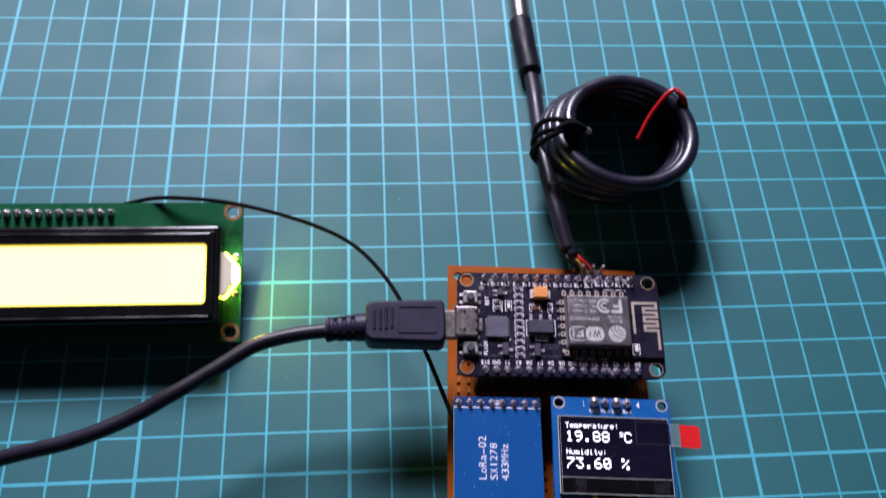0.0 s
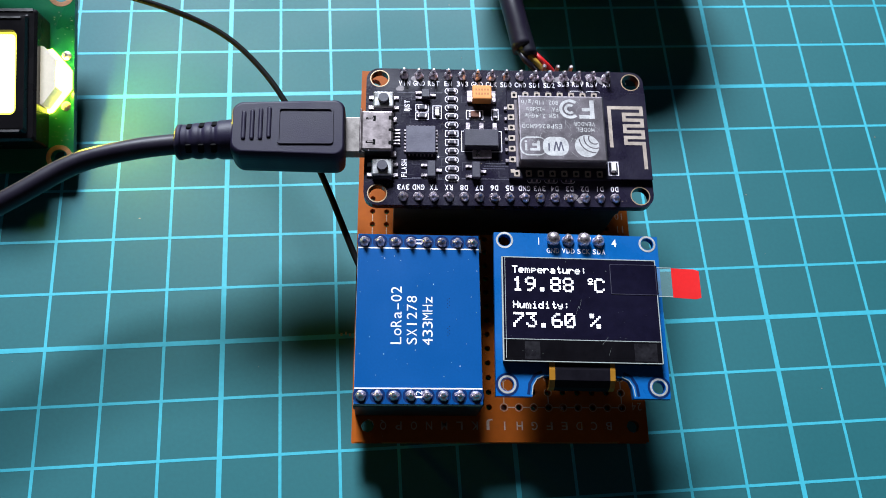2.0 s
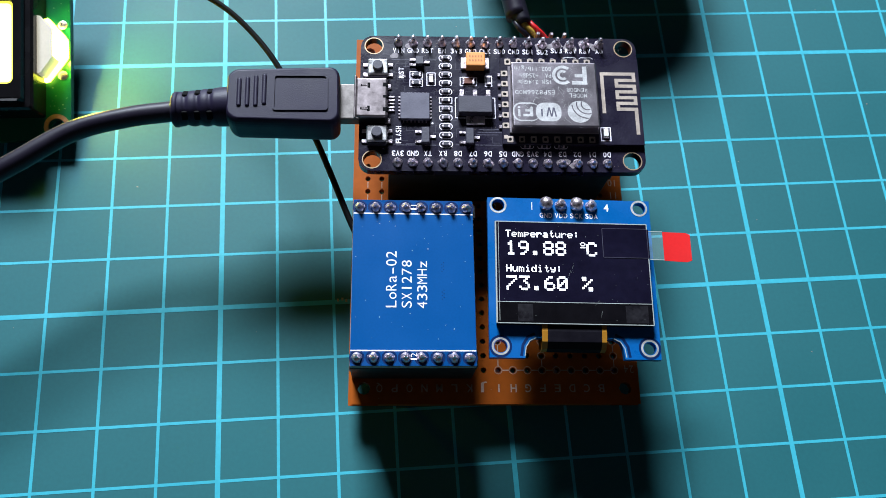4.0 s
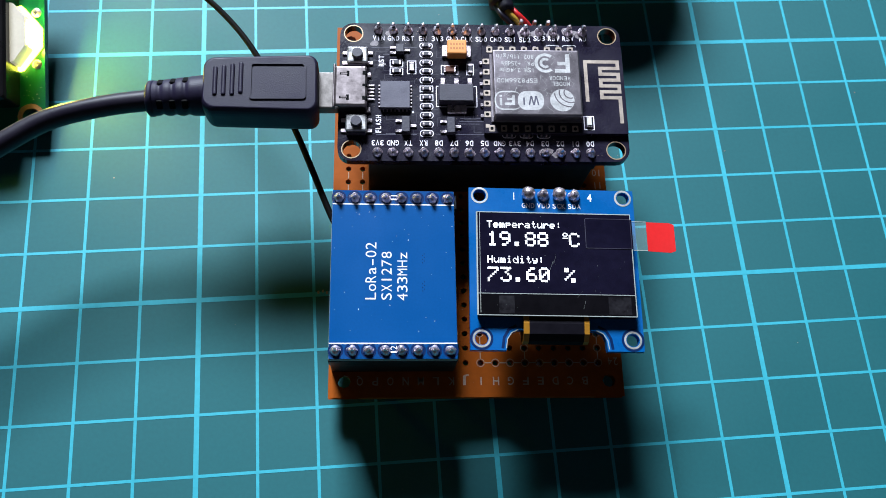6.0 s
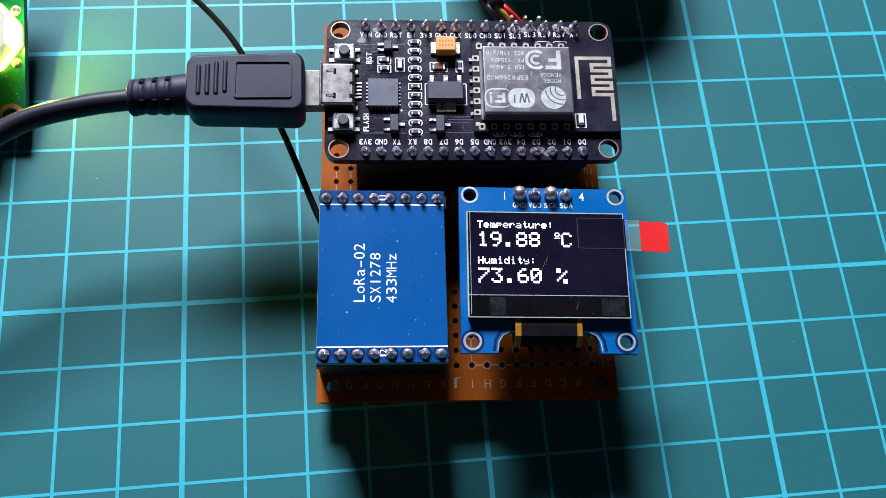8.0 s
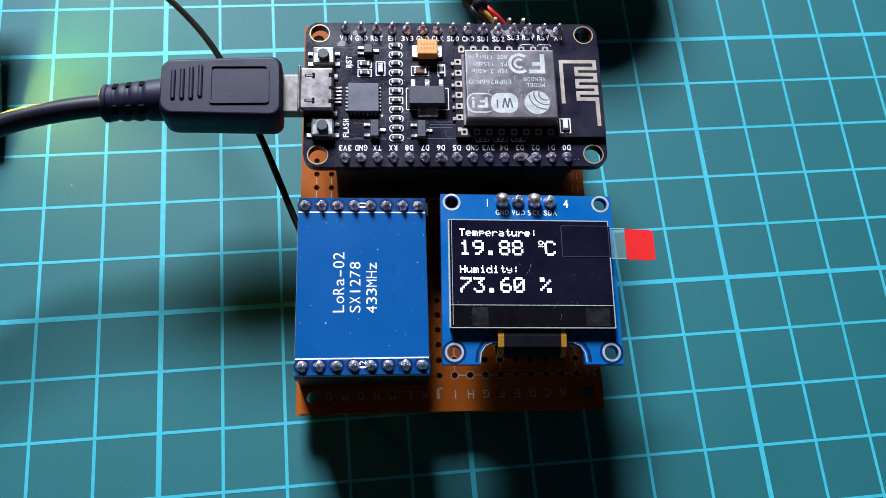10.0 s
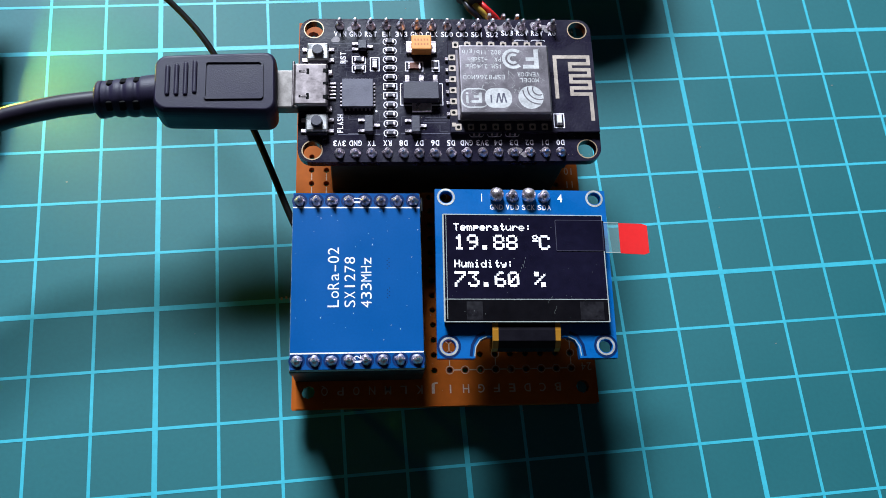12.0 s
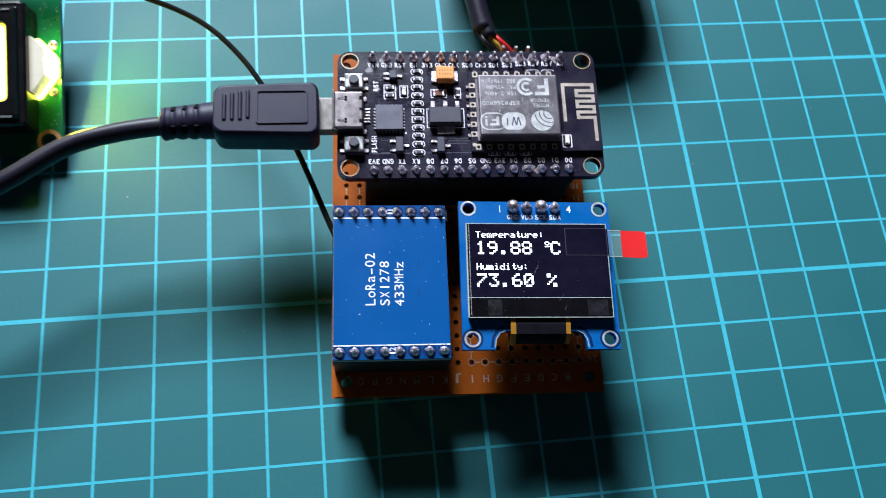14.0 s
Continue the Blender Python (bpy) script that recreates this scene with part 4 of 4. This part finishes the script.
# ---- power cable ----
def usb_cable():
    ob = thing("usb_cable", pose(0, 0, 0), "black micro connector cable plugged into the microcontroller board", "cable")
    at = pose(13.6 * MM, 29.1 * MM, 20.4 * MM, 0, 0, -1.8) @ Matrix.Diagonal((1, 1.06, 1, 1))
    body = part("plug_body", plug_shell(), PLUG, ob, "grained black moulded plug", smooth=False, at=at)
    part("grip_panel", band(rounded(-1.6, -2.9, 7.4, 3.4, 0.5), rounded(-1.3, -2.6, 7.1, 3.1, 0.4), 3.3, 3.68), PLUG, body)
    for k in range(4):
        part("grip_ridge", box(-7.4 + 1.35 * k, -2.2 + 0.3 * (k == 3), 3.35, -6.7 + 1.35 * k, 2.7 + 0.25 * k, 3.74, 0.25, 2), PLUG, body)
    part("metal_tongue", box(9.0, -3.0, -1.3, 12.6, 3.4, 0.75, 0.25, 2), TONGUE, body, "worn steel plug tongue")
    boot = part("strain_relief", tube([Vector((-18.0 + 0.2 * k, -0.4 - 0.6 * (1 - k / 46), 0)) for k in range(47)], boot_radius, 28), PLUG, body, "ribbed black strain relief", smooth=True)
    part("collar", tube([Vector((-18.3, -1.0, 0)), Vector((-17.9, -1.0, 0)), Vector((-17.2, -1.0, 0))], lambda u: 2.35 + 0.45 * min(1, 2 * u), 24), PLUG, boot, smooth=True)
    # black blocks give the boot's notches their shade by colour, without recesses
    for k in range(3):
        r = 2.74 + 0.12 * k
        for a in (38, -52, 128):
            part("notch", box(-0.5, -0.75, -0.5, 0.5, 0.75, 0.05, 0.22, 2), WIRE_AND_RECESS, boot, "black block standing for shade in a moulded notch",
                 at=pose((-15.97 + 2.02 * k) * MM, (-0.85 + 0.1 * k + r * math.sin(radians(a))) * MM, r * math.cos(radians(a)) * MM, -a, 0, 0))
    line = spline([(-3.3, 28.5, 20.3), (-12.0, 27.6, 20.1), (-20.8, 25.3, 20.0), (-29.3, 20.0, 20.0), (-38.9, 14.1, 20.0), (-48.0, 9.0, 19.8), (-59.3, 5.0, 19.0),
                   (-72.9, 2.6, 17.0), (-95, -2, 12), (-125, -12, 5), (-160, -25, 2.1), (-200, -40, 2.1)])
    part("jacket", tube(line, 1.72, 18), RUBBER, ob, "smooth black cable jacket", smooth=True)


def boot_radius(u):
    """Strain relief thickening towards the plug, with three sunk grooves."""
    r = 2.65 + 0.55 * u
    for g in (0.22, 0.44, 0.66):
        r -= 0.24 * math.exp(-((u - g) / 0.045) ** 2)
    return r


def plug_shell():
    pts = rounded(-9.2, -5.2, 9.3, 5.3, 1.5, 5)
    pts = [(x, y * (1 - 0.16 * max(0.0, (-x - 6.0) / 3.2))) for x, y in pts]
    bm = bmesh.new()
    rows = []
    for s, z in ((0.80, -3.6), (0.88, -3.4), (0.95, -2.9), (0.99, -2.2), (1.0, -1.3), (1.0, 1.7), (0.992, 2.3), (0.97, 2.85), (0.935, 3.2), (0.895, 3.4), (0.87, 3.45)):
        rows.append([bm.verts.new((x - (1 - s) * 3.2 * (1 if x > 0 else -1), y - (1 - s) * 6.0 * (1 if y > 0 else -1), z)) for x, y in pts])
    n = len(pts)
    for p, q in zip(rows, rows[1:]):
        for k in range(n):
            bm.faces.new((p[k], p[(k + 1) % n], q[(k + 1) % n], q[k]))
    bm.faces.new(rows[0][::-1])
    bm.faces.new(rows[-1])
    return bm


usb_cable()


# ---- aerial wire ----
def aerial_wire():
    ob = thing("antenna_wire", pose(0, 0, 0), "thin black antenna wire arching from the radio module", "wire")
    line = spline([(28.5, 3.0, 14.2), (26.0, 6.0, 14.0), (24.1, 9.0, 14.0), (18.5, 25.1, 14.0), (12.5, 39.2, 14.0), (7.1, 47.8, 14.0), (0.8, 54.2, 14.2), (-7.7, 58.9, 14.6),
                   (-19.2, 63.0, 15.0), (-30.7, 65.8, 15.4), (-40.7, 67.2, 15.2), (-49.1, 68.6, 13.0), (-58, 70.5, 7), (-68, 72, 0.8), (-95, 73, 0.7)])
    part("insulation", tube(line, 0.54, 10), WIRE_AND_RECESS, ob, smooth=True)


aerial_wire()


# ---- backlit character display ----
def lcd_module():
    z = 0.0
    ob = thing("character_display", pose(-66.9 * MM, 50.3 * MM, 7.9 * MM, 14.8, 0, -0.5), "green character display tilted up, its yellow-green backlight glowing", "display")
    holes = [(sx * 37.5, sy * 15.5) for sx in (-1, 1) for sy in (-1, 1)]
    part("board", plate(rounded(-40, -18, 40, 18, 0.4), [ring_points(x, y, 1.5) for x, y in holes], z - 1.6, z), GREEN_PCB, ob)
    for x, y in holes:
        part("hole_ring", ring(x, y, 2.35, 0.85, z - 0.4, z + 0.03), COPPER, ob, "bare copper hole ring")
    for k in range(16):
        again("header_pin", PIN_TALL, ob, -31.2 + 2.54 * k, 15.4, z, k * 29)
    # bezel with its window
    top = z + 7.4
    yc = -1.8
    steps = ((35.6, 12.0, z, 0.5), (35.6, 12.0, top - 1.6, 0.5), (35.2, 11.6, top - 1.1, 0.5), (34.4, 10.8, top - 1.0, 0.5), (34.0, 10.4, top - 0.1, 0.5),
             (33.6, 10.0, top, 0.5), (32.7, 7.65, top, 1.1), (32.6, 7.55, top - 0.9, 1.1))
    bm = bmesh.new()
    rows = [[bm.verts.new((*p, h)) for p in rounded(-a, yc - b, a, yc + b, r)] for a, b, h, r in steps]
    n = len(rows[0])
    for p, q in zip(rows, rows[1:]):
        for k in range(n):
            bm.faces.new((p[k], p[(k + 1) % n], q[(k + 1) % n], q[k]))
    bez = part("bezel", bm, BEZEL, ob, "black metal bezel")
    part("glass", plate(rounded(-32.6, yc - 7.55, 32.6, yc + 7.55, 1.1), [], top - 1.4, top - 0.8), LCD_LIT, bez, "overexposed glowing display window")
    # added emissive ring: yellow bloom at the window's edge, not a separate part
    part("bloom_ring", band(rounded(-32.6, yc - 7.55, 32.6, yc + 7.55, 1.1), rounded(-32.2, yc - 7.15, 32.2, yc + 7.15, 0.8), top - 0.8, top - 0.78), LCD_BLOOM, bez, "yellow ring painted as the window's bloom")
    for y, h, x1 in ((yc + 11.45, top - 0.95, 34.9), (yc + 9.75, top + 0.14, 33.3), (yc - 10.75, top + 0.14, 33.4)):
        bm = bmesh.new()
        ends = [[bm.verts.new((x, y + dy, h + dz)) for dy, dz in ((0, 0), (0.62, -0.27), (0.62, -0.6), (0, -0.6))] for x in (-x1, x1)]
        for k in range(4):
            bm.faces.new((ends[0][k], ends[0][(k + 1) % 4], ends[1][(k + 1) % 4], ends[1][k]))
        bm.faces.new(ends[0])
        bm.faces.new(ends[1])
        part("bezel_fold", bm, BEZEL, bez, "folded glossy bezel edge")
    for x in (-30, -10, 10, 30):
        part("bezel_tab", box(x - 1.2, -12.2, z - 3.3, x + 1.2, -11.4, z - 1.6, 0.1), BEZEL, bez)
    # light guide standing out beside the bezel
    gy = -0.9
    guide = [(35.62, 5.4 + gy), (36.4, 5.6 + gy), (39.0, 2.6 + gy), (39.7, 1.6 + gy), (39.7, -1.8 + gy), (39.0, -2.8 + gy), (36.4, -6.2 + gy), (35.62, -6.4 + gy)]
    part("light_guide", plate(guide, [], z + 0.02, z + 1.0), LED_LIT, ob, "glowing yellow-green light guide")
    part("light_tip", box(38.34, gy - 1.9, z + 1.0, 38.9, gy + 1.6, z + 3.4, 0.15), LED_TIP, ob, "bright bare end of the backlight")
    part("diffuser", plate([(35.62, gy + 4.9), (36.2, gy + 4.8), (38.3, gy + 2.3), (38.3, gy - 2.7), (36.2, gy - 5.7), (35.62, gy - 5.8)], [], z + 1.0, z + 4.4), MILKY, ob, "milky white backlight end")
    for y in (gy + 4.6, gy - 5.0):
        part("solder_pad", cyl(38.6, y, z, z + 0.3, 0.9, 0.5, 12), TIN, ob)
    rnd = random.Random(8)
    bm = bmesh.new()
    for _ in range(26):
        x, y, q = rnd.uniform(36.2, 39.6), rnd.choice((rnd.uniform(6, 12), rnd.uniform(-13, -8))), rnd.uniform(0.05, 0.16)
        box(x, y, z - 0.01, x + q * 2, y + q, z + 0.04, bm=bm)
    tagged(part("flux_specks", bm, SILK_DIM, ob), kind="stuff")
    # controller board under the raised rear edge
    part("pin_strip", box(-30, 14.4, z - 4.1, 11, 16.9, z - 1.6, 0.1), SOCKET, ob)
    part("controller_board", box(-30, 3.0, z - 6.0, 11, 17.0, z - 4.4, 0.1), BLACK_PCB, ob)
    for k in range(16):
        part("header_pin", box(-28.8 + 2.54 * k, 15.3, z - 11.0, -28.2 + 2.54 * k, 15.9, z - 1.6), TIN, ob)


lcd_module()


# ---- coiled temperature probe ----
def probe():
    ob = thing("temperature_probe", pose(0, 0, 0), "coiled black temperature probe cable with a steel tip", "sensor")
    tip = [Vector((54.0 + 0.02 * k, 178 - 5 * k, 3.2)) for k in range(10)]
    part("steel_tip", tube(tip, lambda u: 2.9 if u > 0.05 else 2.2, 20), STEEL, ob, "polished steel probe tube", smooth=True)
    part("heat_shrink", tube(spline([(53.9, 136.5, 3.4), (54.4, 126, 3.5), (55.1, 116.5, 3.5)]), lambda u: 3.5 - 0.15 * u, 20), SHRINK, ob, "matte black heat-shrink sleeve", smooth=True)
    straight = [(55.0, 118, 3.3), (55.3, 108, 4.0), (54.9, 97, 6.0), (54.5, 86, 8.6), (54.6, 76, 10.2), (55.1, 69, 11.0), (56.0, 61.5, 11.3), (57.3, 52.5, 10.6)]
    part("jacket", tube(spline(straight, 8), 2.2, 16), RUBBER, ob, "black cable jacket", smooth=True)
    # turns of the coil
    cx, cy = 74.3, 83.4
    turns = 6.3
    n = int(turns * 18)
    line = []
    for k in range(n + 1):
        tau = turns * k / n
        a = math.pi * 1.04 - 2 * math.pi * tau
        grow = 0.5 - 0.5 * math.cos(math.pi * min(1.0, max(0.0, (tau - 0.45) / 0.9)))
        r = 16.8 + 1.9 * grow + 0.35 * math.sin(2.6 * tau) * grow
        h = 21.4 - 3.75 * tau - 1.2 * math.sin(a + 0.2) + 0.4 * math.sin(2 * a + tau)
        back = 1.55 * max(0.0, min(tau, 5.0) - 0.7)
        line.append((cx + 1.9 - 1.5 * grow + 0.4 * math.sin(1.7 * tau) + r * math.cos(a), cy + 0.7 + back + r * (0.99 - 0.07 * grow) * math.sin(a), max(2.05, h)))
    part("coil", tube(spline(line, 5), 2.05, 14), COIL, ob, "coiled glossy black cable", smooth=True)
    part("end_sleeve", tube(spline([(55.2, 72, 11.2), (56.2, 61.5, 11.5), (58.2, 50.6, 11.0)]), lambda u: 2.3 - 0.7 * u, 16, 0.95), SHRINK, ob, "flat black end sleeve", smooth=True)
    for dx, mt, lb in ((-0.9, RUBBER, "black lead"), (0.3, YELLOW_WIRE, "yellow lead"), (1.3, RED_WIRE, "red lead")):
        k = {-0.9: 0, 0.3: 1, 1.3: 2}[dx]
        part("lead", tube(spline([(57.2 + dx, 52.5, 10.6), (58.4 + dx * 1.4, 49.8, 11.2), (59.3 + 1.5 * k, 48.2, 10.0), (60.2 + 1.9 * k, 47.4 - 0.1 * k, 7.4)]), 0.55, 8), mt, ob, lb, smooth=True)
    # red lead tied round the coil
    part("red_lead", tube(spline([(80.4, 85.0, 13.7), (83.6, 90.0, 18.7), (87.4, 93.6, 23.0), (89.9, 94.6, 23.6), (92.0, 93.6, 21.0), (92.8, 92.0, 15.2)]), 0.65, 8), RED_WIRE, ob, "thin red lead", smooth=True)
    part("red_lead", tube(spline([(89.7, 94.2, 23.8), (92.0, 92.4, 22.8), (93.8, 90.2, 18.8)]), 0.65, 8), RED_WIRE, ob, "thin red lead", smooth=True)


def wire_tie():
    ob = thing("wire_tie", pose(0, 0, 0), "black twist tie wound round the coiled cable", "tie")
    for k in range(3):
        c = Vector((56.2 + 0.5 * k, 80.9 + 2.1 * k, 15.2 + 0.3 * k))
        loop = [c + Vector((6.0 * math.cos(2 * math.pi * i / 24), 1.3 * math.sin(4 * math.pi * i / 24 + k), 9.2 * math.sin(2 * math.pi * i / 24))) for i in range(25)]
        part("loop", tube(loop, 0.75, 8), WIRE_AND_RECESS, ob, smooth=True)
    part("free_end", tube(spline([(54.5, 81.0, 24.2), (57.5, 82.4, 25.2), (60.5, 82.8, 24.6), (63.2, 82.0, 23.2)]), 0.8, 8), WIRE_AND_RECESS, ob, smooth=True)
    part("metal_end", tube([Vector((63.1, 82.0, 23.3)), Vector((64.4, 81.7, 22.5))], 0.85, 8), TIN, ob, "bare wire end")



probe()
wire_tie()
